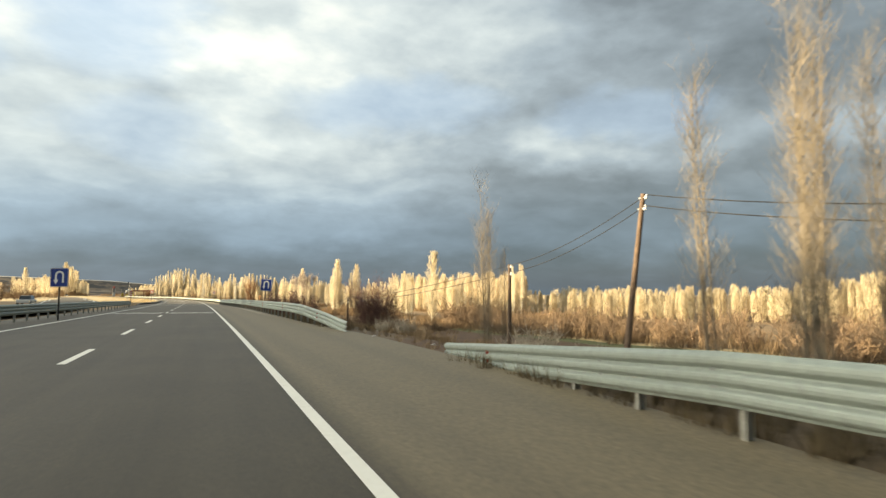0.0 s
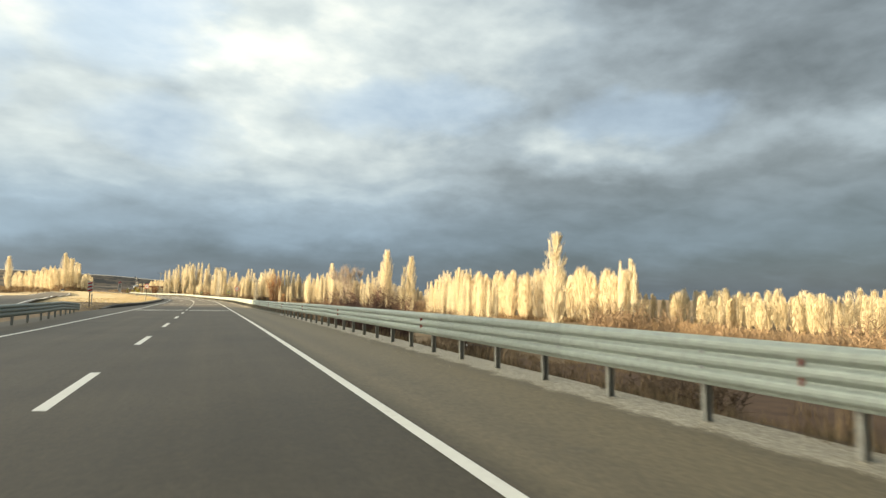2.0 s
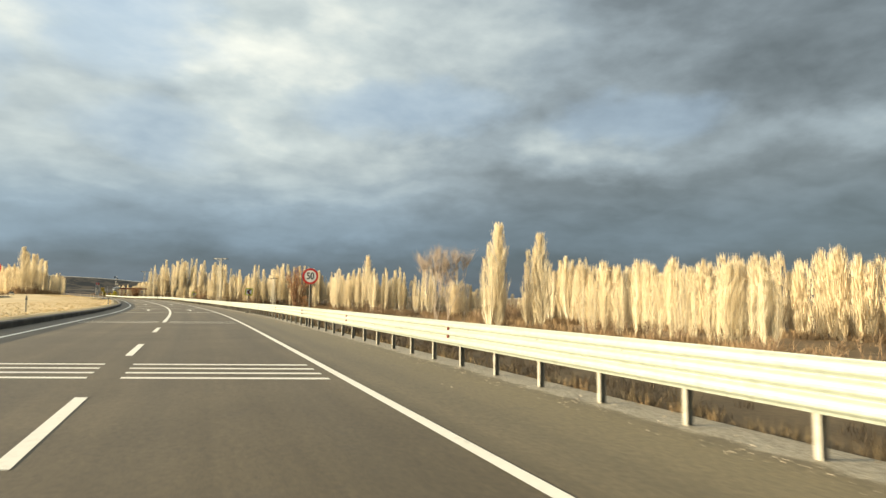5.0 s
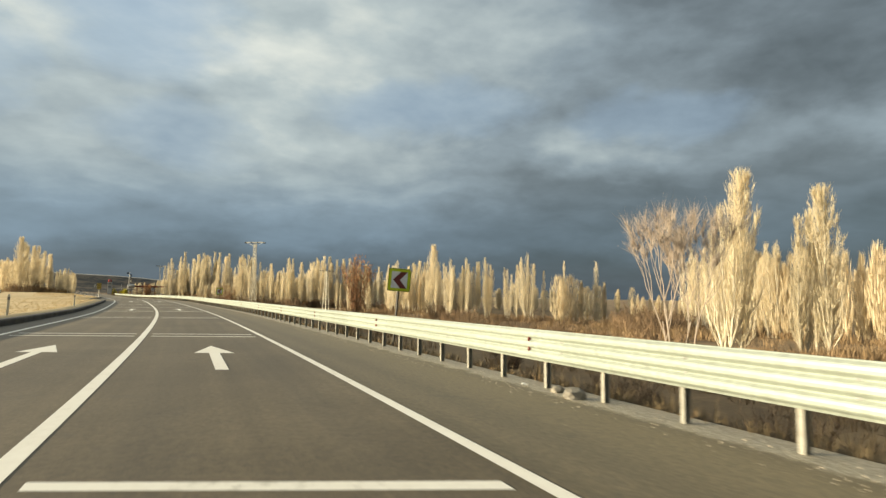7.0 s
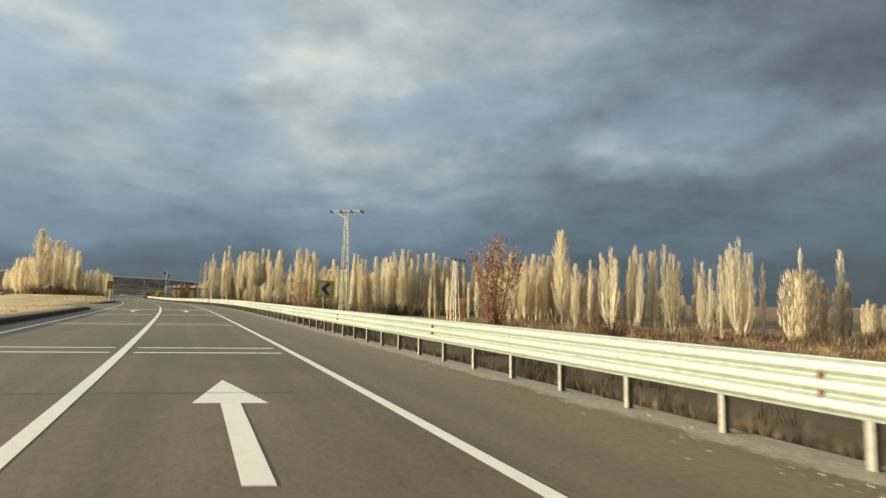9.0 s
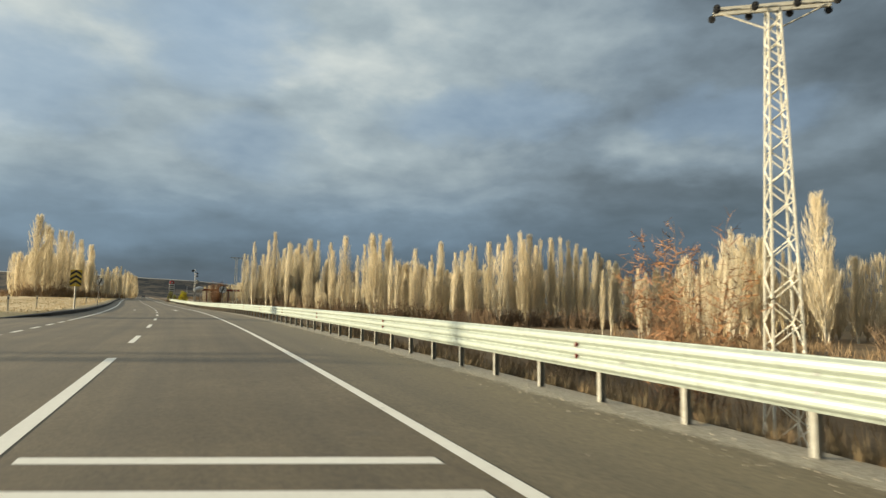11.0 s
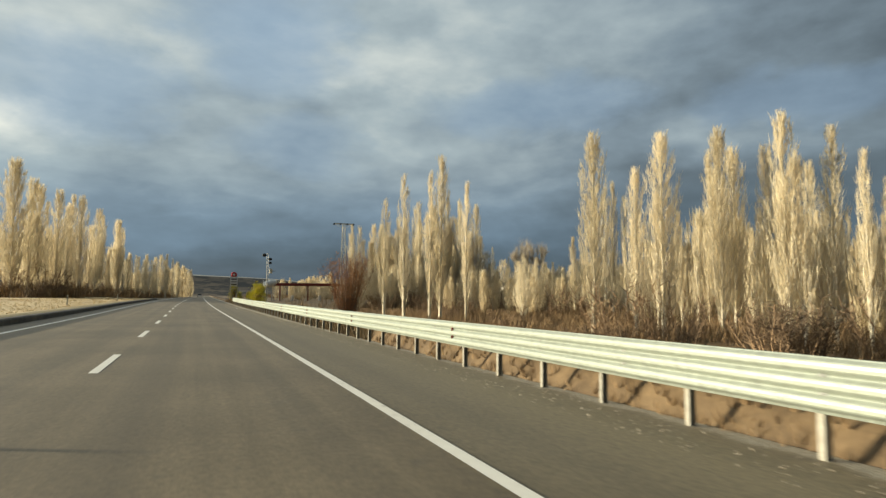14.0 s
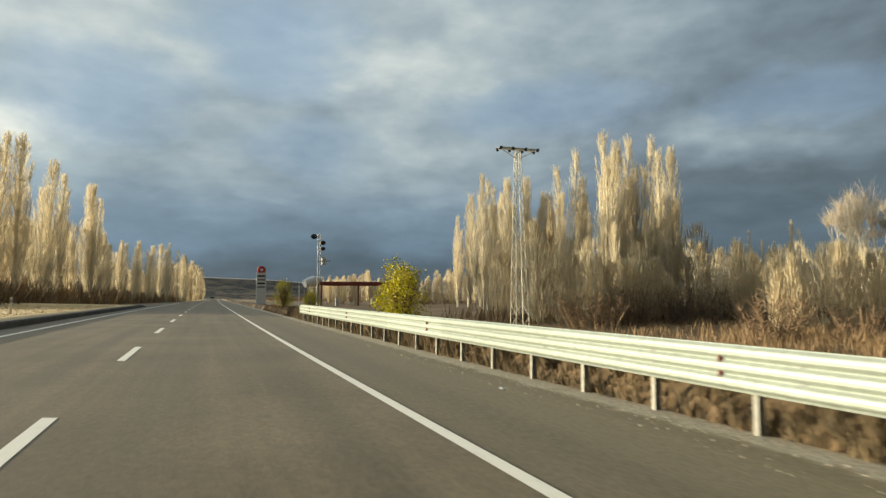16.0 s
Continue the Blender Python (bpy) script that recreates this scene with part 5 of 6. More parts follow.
for x, y, top, kind in ((-29.6, 511.0, 17.0, 4), (-27.4, 511.0, 19.6, 4), (-24.9, 512.0, 21.6, 4), (-22.4, 511.7, 23.0, 4), (-20.0, 512.5, 21.8, 1), (-13.2, 418.5, 6.0, 3), (-8.0, 430.0, 6.4, 3), (24.5, 414.8, 11.8, 1), (30.0, 447.0, 17.0, 1), (-22.2, 466.9, 19.1, 4), (-21.8, 459.0, 18.8, 4),
                        (-18.8, 462.0, 18.6, 1), (-15.8, 467.0, 20.9, 4), (-12.7, 465.3, 20.5, 4), (-9.0, 468.5, 20.0, 1), (-33.0, 466.0, 14.8, 4), (-30.0, 468.0, 15.4, 1), (-27.0, 464.0, 13.0, 1)):
    poplar(x, y, top, kind, 1.0, "plantation poplars")

row(86, 252, 81, 269, 10, 10.8, 12.8, 1.0, "middle shelter belt", (1, 3, 4))
row(59, 176, 53, 206, 32, 4.2, 6.6, 1.0, "near shelter belt", (0, 1, 2, 4))
row(40, 313, 63, 296, 16, 7.0, 10.0, 1.4, "plantation row", (0, 1, 4, 2))
row(20, 345, 30, 332, 8, 3.4, 6.0, 1.6, "plantation row", (0, 1, 2))
row(36, 345, 62, 334, 12, 7.0, 10.5, 1.6, "plantation row", (0, 1, 4))
row(-6, 399, 26, 408, 18, 7.5, 12.0, 1.6, "roadside plantation", (0, 1, 2, 4))
row(-4, 386, 12, 373, 8, 7.5, 11.0, 1.4, "roadside plantation", (0, 1, 4))
row(12, 371, 46, 378, 14, 9.0, 12.6, 1.4, "roadside plantation", (0, 1, 1, 2))
row(-34, 462, -8, 470, 18, 11.5, 16.5, 1.2, "plantation beyond the field", (0, 1, 1, 4))
row(-33, 452, -12, 462, 12, 6.5, 11.0, 1.2, "plantation beyond the field", (0, 2, 1))
row(-8, 458, 22, 462, 18, 5.0, 9.5, 2.0, "plantation beyond the field", (2, 0, 5))
row(-12, 436, 16, 446, 14, 4.4, 8.6, 2.0, "plantation beyond the field", (2, 0, 5))
poplar(-77.8, 321.0, 13.8, 6, 1.0, "poplars across the road")
poplar(-76.0, 296.0, 9.0, 4, 1.2, "poplars across the road")
poplar(-86.5, 450.0, 22.8, 6, 1.15, "poplars across the road")
row(-87, 452, -89, 500, 17, 16.0, 21.0, 1.6, "poplars across the road", (0, 1, 2, 1), 1.15)
row(-89, 500, -90, 546, 14, 9.5, 13.5, 1.6, "poplars across the road", (0, 1, 2, 1), 1.15)


def thin_poplar(seed, width):
    """Points and triangles of a plain far-off poplar 10 m high."""
    rng = random.Random(seed)
    v, f = [], []
    add_limb(v, f, [Vector((0, 0, -0.3)), Vector((0, 0, 9))], 0.14, 0.02, 3)
    f = [(a, b, c) for a, b, c, d in f] + [(a, c, d) for a, b, c, d in f]
    for n in range(560):
        u = rng.random()
        r = width * math.sqrt(rng.random()) * crown_outline(u)
        a = rng.random() * 6.28
        p = Vector((math.cos(a) * r, math.sin(a) * r, 0.3 + u * 8.7))
        length = rng.uniform(0.6, 1.5)
        q = p + Vector((math.cos(a) * length * 0.12, math.sin(a) * length * 0.12, length))
        q.z = min(q.z, 10)
        add_blade(v, f, p, q, rng.uniform(0.03, 0.06), rng)
    return np.array([tuple(p) for p in v]), np.array(f)


THIN = [thin_poplar(61, 0.9), thin_poplar(62, 1.2), thin_poplar(63, 0.65), thin_poplar(64, 1.5)]


def belt(label, *rows_):
    """A far wood, too many trees to tell apart, as one mesh."""
    rng = random.Random(len(label))
    vv, ff, count = [], [], 0
    for x0, y0, x1, y1, n, low, high, loose in rows_:
        for i in range(n):
            g = (i + 0.5) / n
            x, y = x0 + (x1 - x0) * g + rng.uniform(-loose, loose), y0 + (y1 - y0) * g + rng.uniform(-loose, loose)
            z = float(land_height(x, y)[0])
            top = low + (high - low) * min(1, max(0, 0.5 + 0.3 * math.sin(i * 0.7 + x0) + rng.uniform(-0.4, 0.4)))
            tall = max(3.0, top - z) / 10
            v, f = THIN[rng.randrange(4)]
            a, w = rng.random() * 6.28, tall ** 0.7 * rng.uniform(0.85, 1.3)
            turn = np.array([[math.cos(a) * w, math.sin(a) * w, 0], [-math.sin(a) * w, math.cos(a) * w, 0], [0, 0, tall]])
            vv.append(v @ turn + [x, y, z])
            ff.append(f + count)
            count += len(v)
    v, f = np.concatenate(vv), np.concatenate(ff)
    me = bpy.data.meshes.new("poplar_wood")
    me.from_pydata(v.tolist(), [], f.tolist())
    me.materials.append(FAR_TWIG)
    return tagged(new("poplar_wood", me), label, "trees", kind="stuff")


belt("far wood of bare straw-coloured poplars beyond the ploughed field", (152, -20, 138, 90, 84, 4.6, 7.6, 2.5), (144, -10, 130, 95, 76, 4.2, 7.0, 2.5), (138, 92, 118, 175, 60, 1.8, 4.4, 2.5), (132, 98, 104, 186, 60, 1.4, 4.0, 2.5), (136, 0, 122, 90, 50, 3.4, 6.0, 2.5), (150, 90, 122, 190, 60, 2.6, 5.2, 2.5))
belt("wood of bare straw-coloured poplars behind the shelter belt", (106, 184, 92, 272, 64, 7.0, 10.6, 2.0), (98, 177, 84, 266, 76, 7.4, 11.0, 1.6), (63, 292, 80, 296, 10, 4.0, 7.0, 1.6), (92, 304, 190, 330, 60, 0.2, 2.6, 3.0), (110, 290, 230, 330, 44, 0.0, 2.2, 3.0), (40, 350, 66, 338, 22, 6.0, 9.5, 2.5))
belt("wood of bare straw-coloured poplars behind the roadside plantation", (0, 412, 80, 408, 40, 6.0, 11.0, 2.5), (20, 440, 95, 430, 24, 6.0, 10.0, 3.0), (44, 372, 66, 352, 18, 5.6, 8.6, 1.6), (60, 372, 130, 350, 34, 3.4, 6.0, 3.0), (50, 386, 120, 372, 30, 4.0, 7.0, 3.0), (-2, 408, 24, 417, 14, 7.0, 11.0, 2.0), (-16, 424, 0, 428, 12, 2.5, 5.0, 2.0))
belt("thicket of thin pale poplar shoots in the plantation", (-32, 448, 20, 454, 66, 2.6, 6.4, 2.0), (-22, 434, 18, 442, 40, 2.2, 5.0, 2.0), (-34, 460, -6, 467, 24, 6.0, 11.0, 1.4), (-2, 466, 40, 462, 40, 4.0, 8.0, 2.0), (-4, 388, 24, 404, 14, 3.5, 8.0, 2.0))
belt("distant poplars along the far side of the road", (-93, 552, -114, 650, 36, 9.0, 13.0, 2.0), (-98, 460, -110, 560, 30, 12.0, 17.0, 3.0), (-62, 562, -16, 556, 34, 4.5, 7.5, 2.0), (-58, 572, -12, 566, 30, 5.5, 8.5, 2.0), (-128, 600, -200, 830, 50, 10.0, 17.0, 4.0), (-106, 500, -150, 600, 30, 11.0, 16.0, 3.0), (-45, 620, -75, 800, 30, 9.0, 14.0, 4.0), (-35, 570, 60, 640, 50, 6.5, 10.5, 4.0), (0, 478, 90, 486, 50, 6.0, 10.0, 4.0), (20, 500, 110, 490, 40, 7.0, 11.0, 4.0), (-130, 480, -230, 700, 40, 8.0, 14.0, 6.0))

# leafless saplings beside the field access
def sapling_meshes(seed):
    rng = random.Random(seed)
    tv, tf, cv, cf = [], [], [], []
    for k in range(3):
        o = Vector((rng.uniform(-0.35, 0.35), rng.uniform(-0.35, 0.35), -0.2))
        high = rng.uniform(4.6, 6.6) if k else 6.8
        end = o + Vector((rng.uniform(-0.3, 0.3), rng.uniform(-0.3, 0.3), high))
        add_limb(tv, tf, [o, o.lerp(end, 0.5) + Vector((rng.uniform(-0.1, 0.1), 0, 0)), end], 0.022, 0.004, 5)
        for n in range(110):
            f = rng.uniform(0.06, 0.97)
            p = o.lerp(end, f)
            a = rng.random() * 6.28
            length = rng.uniform(0.5, 1.2) * (1.15 - f * 0.5)
            q = p + Vector((math.cos(a) * length * 0.55, math.sin(a) * length * 0.55, length * 0.85))
            add_blade(cv, cf, p, q, rng.uniform(0.003, 0.006), rng)
            for m in range(4):
                g = p.lerp(q, rng.uniform(0.3, 0.9))
                add_blade(cv, cf, g, g + Vector((rng.uniform(-0.3, 0.3), rng.uniform(-0.3, 0.3), rng.uniform(0.15, 0.5))), 0.003, rng)
    return mesh_of("trunk", tv, tf, SAPLING_TWIG), mesh_of("crown", cv, cf, SAPLING_TWIG)


SAPLINGS = [sapling_meshes(71), sapling_meshes(72)]
for x, y, k, size in ((10.0, 22.7, 0, 1.1), (10.2, 23.1, 1, 0.95), (10.9, 22.9, 1, 0.72), (7.6, 8.6, 1, 0.95), (7.9, 6.3, 0, 1.05), (8.6, 6.0, 1, 0.95), (7.2, 3.0, 0, 0.9), (7.6, 6.5, 0, 1.0), (8.3, 7.0, 1, 1.05)):
    stand("sapling", SAPLINGS[k], ("trunk", "crown"), x, y, size, "tall thin leafless sapling by the field access", "tree", "saplings by the field access", size)

for x, y, k, size in ((31.4, 215.6, 2, 1.95), (-5.0, 443.7, 0, 1.42), (16.0, 434.0, 0, 1.2)):
    stand("bare_tree", BARE[k], ("trunk", "crown"), x, y, size, "leafless grey-brown tree with a spreading crown" if k == 2 else "leafless pale tree with a spreading crown", "tree", wide=size)

stand("rust_leaved_tree", rust_meshes(41, 6.0, 5.6, 26000, 0.036, 70, 0.9), ("stem", "crown", "foliage"), -33.7, 397.0, 1.0, "round many-stemmed tree with fine rust-orange leaves beside the guard rail", "tree")
stand("rust_leaved_tree", rust_meshes(47, 8.0, 4.8, 1500, 0.042, 30, 1.5, 0.36), ("stem", "crown", "foliage"), -6.7, 286.5, 1.0, "half-bare reddish tree with rust-brown leaves close behind the guard rail", "tree")
stand("rust_leaved_tree", leafy_meshes(42, 6.5, 3.6, RUST_LEAF, 1500, 0.11), ("stem", "crown"), 26.0, 333.5, 0.8, "half-bare tree with rust-brown leaves among the poplars", "tree")
stand("rust_leaved_tree", rust_meshes(43, 7.2, 5.6, 900, 0.10, 40, 3.0, 0.5), ("stem", "crown", "foliage"), 18.5, 296.0, 2.0, "half-bare tree with reddish twigs and few rust leaves", "tree", wide=1.6)
stand("yellow_leaved_tree", leafy_meshes(44, 3.4, 2.4, YELLOW_LEAF, 4600, 0.10), ("stem", "crown"), -45.0, 424.5, 0.70, "small bright yellow-green tree still in leaf behind the guard rail", "tree")
for x, y, size in ((-53.8, 453.5, 0.75), (-51.6, 456.5, 0.7), (-55.5, 468.0, 0.6)):
    stand("yellow_leaved_bush", leafy_meshes(int(45 + size * 100), 3.0, 2.6, YELLOW_LEAF, 2600, 0.10), ("stem", "crown"), x, y, size, "low yellow-green bush by the station entrance", "bush", wide=size)


def hedge(x0, y0, x1, y1, n, low, high, loose, label="leafless brown bush with dense thin stems"):
    for i in range(n):
        f = (i + TREE_RNG.random()) / n
        k = TREE_RNG.randrange(3)
        size = TREE_RNG.uniform(low, high)
        stand("bush", BUSHES[k], ("stem", "crown"), x0 + (x1 - x0) * f + TREE_RNG.uniform(-loose, loose), y0 + (y1 - y0) * f + TREE_RNG.uniform(-loose, loose), size, label, "bush", "brown bushes", size * TREE_RNG.uniform(1.0, 1.5))


hedge(54, -10, 50, 118, 52, 1.1, 2.3, 3.5)
hedge(66, 10, 62, 125, 22, 1.4, 2.5, 4.0)
RED_BUSHES = red_bush_meshes(35), red_bush_meshes(37, 1.8)
for x, y, k, size in ((12.2, 110.3, 1, 1.6), (14.6, 112.2, 1, 1.55), (10.8, 113.5, 1, 1.45), (17.0, 115.0, 1, 1.4), (12.3, 50.6, 0, 1.1), (13.0, 51.4, 0, 1.28), (13.7, 52.1, 0, 1.05)):
    stand("bush", RED_BUSHES[k], ("stem", "crown"), x, y, size, "leafless bush with dense fine reddish twigs", "bush", "reddish bushes", size)
hedge(50, 119, 60, 132, 12, 1.7, 2.7, 1.8, "dense dark brown leafless bush")
hedge(38, 104, 46, 112, 4, 1.0, 1.5, 1.5, "dense dark brown leafless bush")
hedge(10, 36, 11, 46, 4, 0.5, 0.9, 1.2)
hedge(11, 48, 17, 70, 12, 0.5, 0.9, 1.6)
DRY_BUSH = bush_meshes(36, 30, 1.6, 1.5, BARE_TWIG)
for x, y, size in ((7.0, 24.6, 0.55), (8.6, 16.4, 0.7), (9.3, 14.6, 0.55), (6.6, 27.0, 0.4), (10.6, 21.4, 0.6)):
    stand("bush", DRY_BUSH, ("stem", "crown"), x, y, size, "small dry straw-coloured bush at the field access", "bush", "dry bushes", size)
hedge(9, 60, 18, 230, 40, 0.5, 1.2, 3.0)
hedge(20, 100, 40, 150, 16, 0.8, 1.6, 4.0)
hedge(40, 140, 58, 210, 16, 1.0, 2.0, 4.0)
hedge(60, 258, 84, 286, 14, 1.6, 2.6, 5.0)
hedge(28, 215, 46, 330, 22, 1.0, 2.0, 5.0)
hedge(-2, 300, 10, 365, 16, 0.8, 1.6, 5.0)
hedge(-22, 388, 50, 355, 34, 1.0, 1.9, 3.0)
hedge(-22, 420, 30, 430, 8, 0.9, 1.8, 4.0)
hedge(-30, 446, 10, 456, 26, 0.9, 1.9, 3.0)
hedge(-24, 432, 6, 440, 6, 0.7, 1.5, 3.0)
hedge(-84, 446, -122, 570, 40, 1.3, 2.4, 3.0)
hedge(-44, 96, -46, 180, 12, 1.3, 2.2, 4.0)


def scrub(label, seed, *strips):
    """Undergrowth of dead stems and brambles too tangled to count: strips of x0, y0, x1, y1, clumps, spread, height."""
    rng = np.random.default_rng(seed)
    verts, faces = [], []
    for x0, y0, x1, y1, n, loose, high in strips:
        f = rng.random(n)
        xs, ys = x0 + (x1 - x0) * f + rng.normal(0, loose, n), y0 + (y1 - y0) * f + rng.normal(0, loose, n)
        off = nearest(xs, ys)[1]
        keep = (off > 5.0) | (off < -9.5)
        xs, ys = xs[keep], ys[keep]
        zs = land_height(xs, ys)
        for x, y, z in zip(xs, ys, zs):
            tall = high * rng.uniform(0.45, 1.15)
            k = 44
            ang, rad = rng.random(k) * 6.28, np.sqrt(rng.random(k)) * tall * 0.75
            ox, oy = x + np.cos(ang) * rad * 0.8, y + np.sin(ang) * rad * 0.8
            oz = z + tall * 0.55 * rng.random(k) * (1 - rad / tall)
            length = tall * rng.uniform(0.3, 0.62, k)
            lean, turn = rng.uniform(0.1, 0.9, k), rng.random(k) * 6.28
            tx, ty, tz = ox + np.cos(turn) * length * lean, oy + np.sin(turn) * length * lean, oz + length
            w = tall * rng.uniform(0.010, 0.024, k)
            for j in range(k):
                i = len(verts)
                sx, sy = -math.sin(turn[j]) * w[j], math.cos(turn[j]) * w[j]
                verts += [(ox[j] - sx, oy[j] - sy, oz[j] - 0.1), (ox[j] + sx, oy[j] + sy, oz[j] - 0.1), (tx[j], ty[j], tz[j])]
                faces.append((i, i + 1, i + 2))
    return tagged(new("undergrowth", mesh_of("undergrowth", verts, faces, SCRUB)), label, "undergrowth", kind="stuff")


SCRUB = mixed("dead_scrub", (0.11, 0.07, 0.038), (0.36, 0.245, 0.13), 0.35, 0.9, 4.0, spread=0)
scrub("low dead weeds over the bank by the field access", 80, (5.5, -25, 7.5, 60, 420, 1.0, 0.42), (9, -10, 14, 62, 300, 2.0, 0.6))
scrub("tangle of dead brown brambles below the road", 81, (9, 60, 13, 210, 300, 2.0, 1.0), (18, 110, 26, 215, 220, 4.0, 1.5), (46, 118, 56, 178, 140, 3.0, 2.2), (18, 84, 52, 128, 340, 7.0, 1.1), (60, 128, 92, 176, 160, 6.0, 1.8), (66, 84, 106, 170, 260, 5.0, 2.6), (54, 176, 48, 214, 150, 2.5, 2.4), (53, 172, 46, 206, 240, 2.0, 3.0), (38, 206, 52, 213, 200, 2.0, 3.0), (36, 214, 52, 222, 90, 3.0, 2.2), (56, 5, 52, 118, 380, 3.0, 2.3), (98, 170, 80, 276, 200, 3.0, 2.6))
scrub("tangle of dead brown brambles under the poplars", 82, (58, 250, 92, 284, 260, 6.0, 2.6), (70, 284, 130, 300, 200, 6.0, 3.0), (26, 222, 70, 290, 280, 7.0, 1.9), (12, 255, 30, 310, 180, 5.0, 1.8), (8, 300, 40, 345, 260, 6.0, 2.0), (38, 312, 66, 294, 120, 2.5, 2.4), (-4, 305, 10, 372, 200, 3.5, 1.5), (-5, 287, -20, 350, 340, 2.2, 1.0), (-1, 290, -14, 352, 300, 2.6, 1.5))
scrub("tangle of dead brown brambles in the roadside plantation", 83, (-32, 405, 6, 416, 420, 3.0, 1.3), (-28, 416, 10, 424, 300, 3.0, 1.5), (-37, 404, -14, 440, 300, 4.5, 1.2), (-30, 424, 10, 438, 200, 6.0, 1.3), (-26, 394, 30, 400, 300, 4.0, 2.0), (-6, 384, 60, 364, 320, 4.0, 2.2), (-26, 424, 30, 430, 200, 5.0, 1.2), (-34, 454, 20, 462, 300, 3.0, 2.0), (-24, 440, 20, 446, 130, 5.0, 1.1), (-84, 448, -100, 560, 420, 3.0, 3.8), (-100, 560, -124, 600, 80, 4.0, 3.0))
scrub("brown thickets at the foot of the far ridge", 84, (-70, 230, -90, 420, 160, 6.0, 3.2), (-110, 480, -190, 800, 260, 14.0, 4.0), (-60, 640, -110, 860, 160, 10.0, 3.6), (-120, 440, -220, 700, 200, 14.0, 4.5), (-40, 560, 10, 600, 90, 6.0, 2.4))


# ---- dry grass and weeds along the verges ----
def tufts(label, count, s0, s1, d0, d1, high, seed, mat, blades=7, broad=0.012):
    rng = np.random.default_rng(seed)
    ss, dd = rng.uniform(s0, s1, count), d0 + (d1 - d0) * rng.random(count) ** 1.4
    dd = dd + np.where(dd > 0, 0.42, 0.0)
    c, t, r, u = lines_at(ss)
    base = c + dd[:, None] * r
    base[:, 2] = c[:, 2] + rise(ss, dd) + dd * r[:, 2] - 0.02
    verts, faces = [], []
    for p in base:
        size = high * rng.uniform(0.4, 1.2)
        for k in range(blades):
            a = rng.random() * 6.28
            o = p + [math.cos(a) * 0.06, math.sin(a) * 0.06, 0]
            lean = rng.uniform(0.05, 0.6)
            tip = o + np.array([math.cos(a) * size * lean, math.sin(a) * size * lean, size * rng.uniform(0.6, 1.0)])
            w = np.array([-math.sin(a), math.cos(a), 0]) * broad
            i = len(verts)
            verts += [o - w, o + w, tip]
            faces.append((i, i + 1, i + 2))
    return tagged(new("grass", mesh_of("grass", verts, faces, mat)), label, "grass", kind="stuff")


DARK_WEED = mixed("dark_weeds", (0.055, 0.042, 0.024), (0.17, 0.125, 0.065), 0.9, 0.9, 9.0, spread=0)
STRAW = mixed("straw", (0.42, 0.30, 0.14), (0.72, 0.55, 0.29), 0.7, 0.9, 9.0, spread=0)
WEED = mixed("dead_weeds", (0.13, 0.085, 0.045), (0.34, 0.23, 0.12), 0.5, 0.9, 9.0, spread=0)
tufts("dark dead weeds close behind the guard rail", 6500, 24, 345, 3.02, 5.0, 0.36, 13, DARK_WEED)
tufts("dark dead weeds behind the rail end by the field access", 520, -8, 11, 3.1, 5.2, 0.42, 24, DARK_WEED, 13, 0.010)
tufts("dead brown weeds on the bank behind the guard rail", 6800, -45, 350, 3.6, 10.0, 0.26, 3, WEED, 9, 0.007)
tufts("straw-coloured grass on the bank behind the guard rail", 4200, 345, 470, 3.55, 9.5, 0.20, 4, STRAW, 7, 0.004)
tufts("mixed weeds below the guard rail", 3600, 290, 385, 3.3, 9.0, 0.34, 16, WEED)
tufts("dark dead weeds on the bank behind the guard rail", 6500, 372, 450, 2.98, 5.2, 0.40, 15, DARK_WEED, 13, 0.013)
tufts("brown weeds on the tan bank behind the guard rail", 6800, 345, 470, 3.0, 6.0, 0.27, 14, WEED, 10, 0.009)
tufts("matted dark brambles below the guard rail", 6400, 120, 345, 3.05, 6.5, 0.32, 19, DARK_WEED, 14, 0.013)
tufts("matted brown weeds below the guard rail", 4600, 60, 345, 3.05, 7.0, 0.28, 20, WEED, 14, 0.011)
tufts("tall dark brambles behind the guard rail", 3200, 150, 300, 3.6, 8.0, 0.62, 23, DARK_WEED, 17, 0.013)
tufts("straw-coloured grass on the raised median", 13000, 104, 470, -10.2, -22.0, 0.13, 5, STRAW)


def pebbles(label, count, s0, s1, d0, d1, seed):
    """Loose stones: squashed octahedra strewn along the edge of the asphalt."""
    rng = np.random.default_rng(seed)
    ss, dd = rng.uniform(s0, s1, count), d0 + (d1 - d0) * rng.random(count)
    c, t, r, u = lines_at(ss)
    base = c + dd[:, None] * r + (0.008 + shoulder_fall(ss, dd))[:, None] * u
    size = 0.005 + 0.013 * rng.random(count) ** 3
    shape = np.array([(1, 0, 0), (0, 1, 0), (-1, 0, 0), (0, -1, 0), (0, 0, 0.7), (0, 0, -0.5)])
    jig = rng.uniform(0.6, 1.4, (count, 6, 3))
    verts = (base[:, None, :] + shape[None] * jig * size[:, None, None]).reshape(-1, 3)
    tri = np.array([(0, 1, 4), (1, 2, 4), (2, 3, 4), (3, 0, 4), (1, 0, 5), (2, 1, 5), (3, 2, 5), (0, 3, 5)])
    faces = (tri[None] + 6 * np.arange(count)[:, None, None]).reshape(-1, 3)
    return tagged(new("pebbles", mesh_of("pebbles", verts.tolist(), faces.tolist(), PEBBLE)), label, "gravel", kind="stuff")


pebbles("loose pale pebbles along the edge of the asphalt", 16000, 60, 445, 2.1, 3.05, 21)
pebbles("few loose stones on the hard shoulder", 220, 60, 445, 0.9, 2.1, 22)


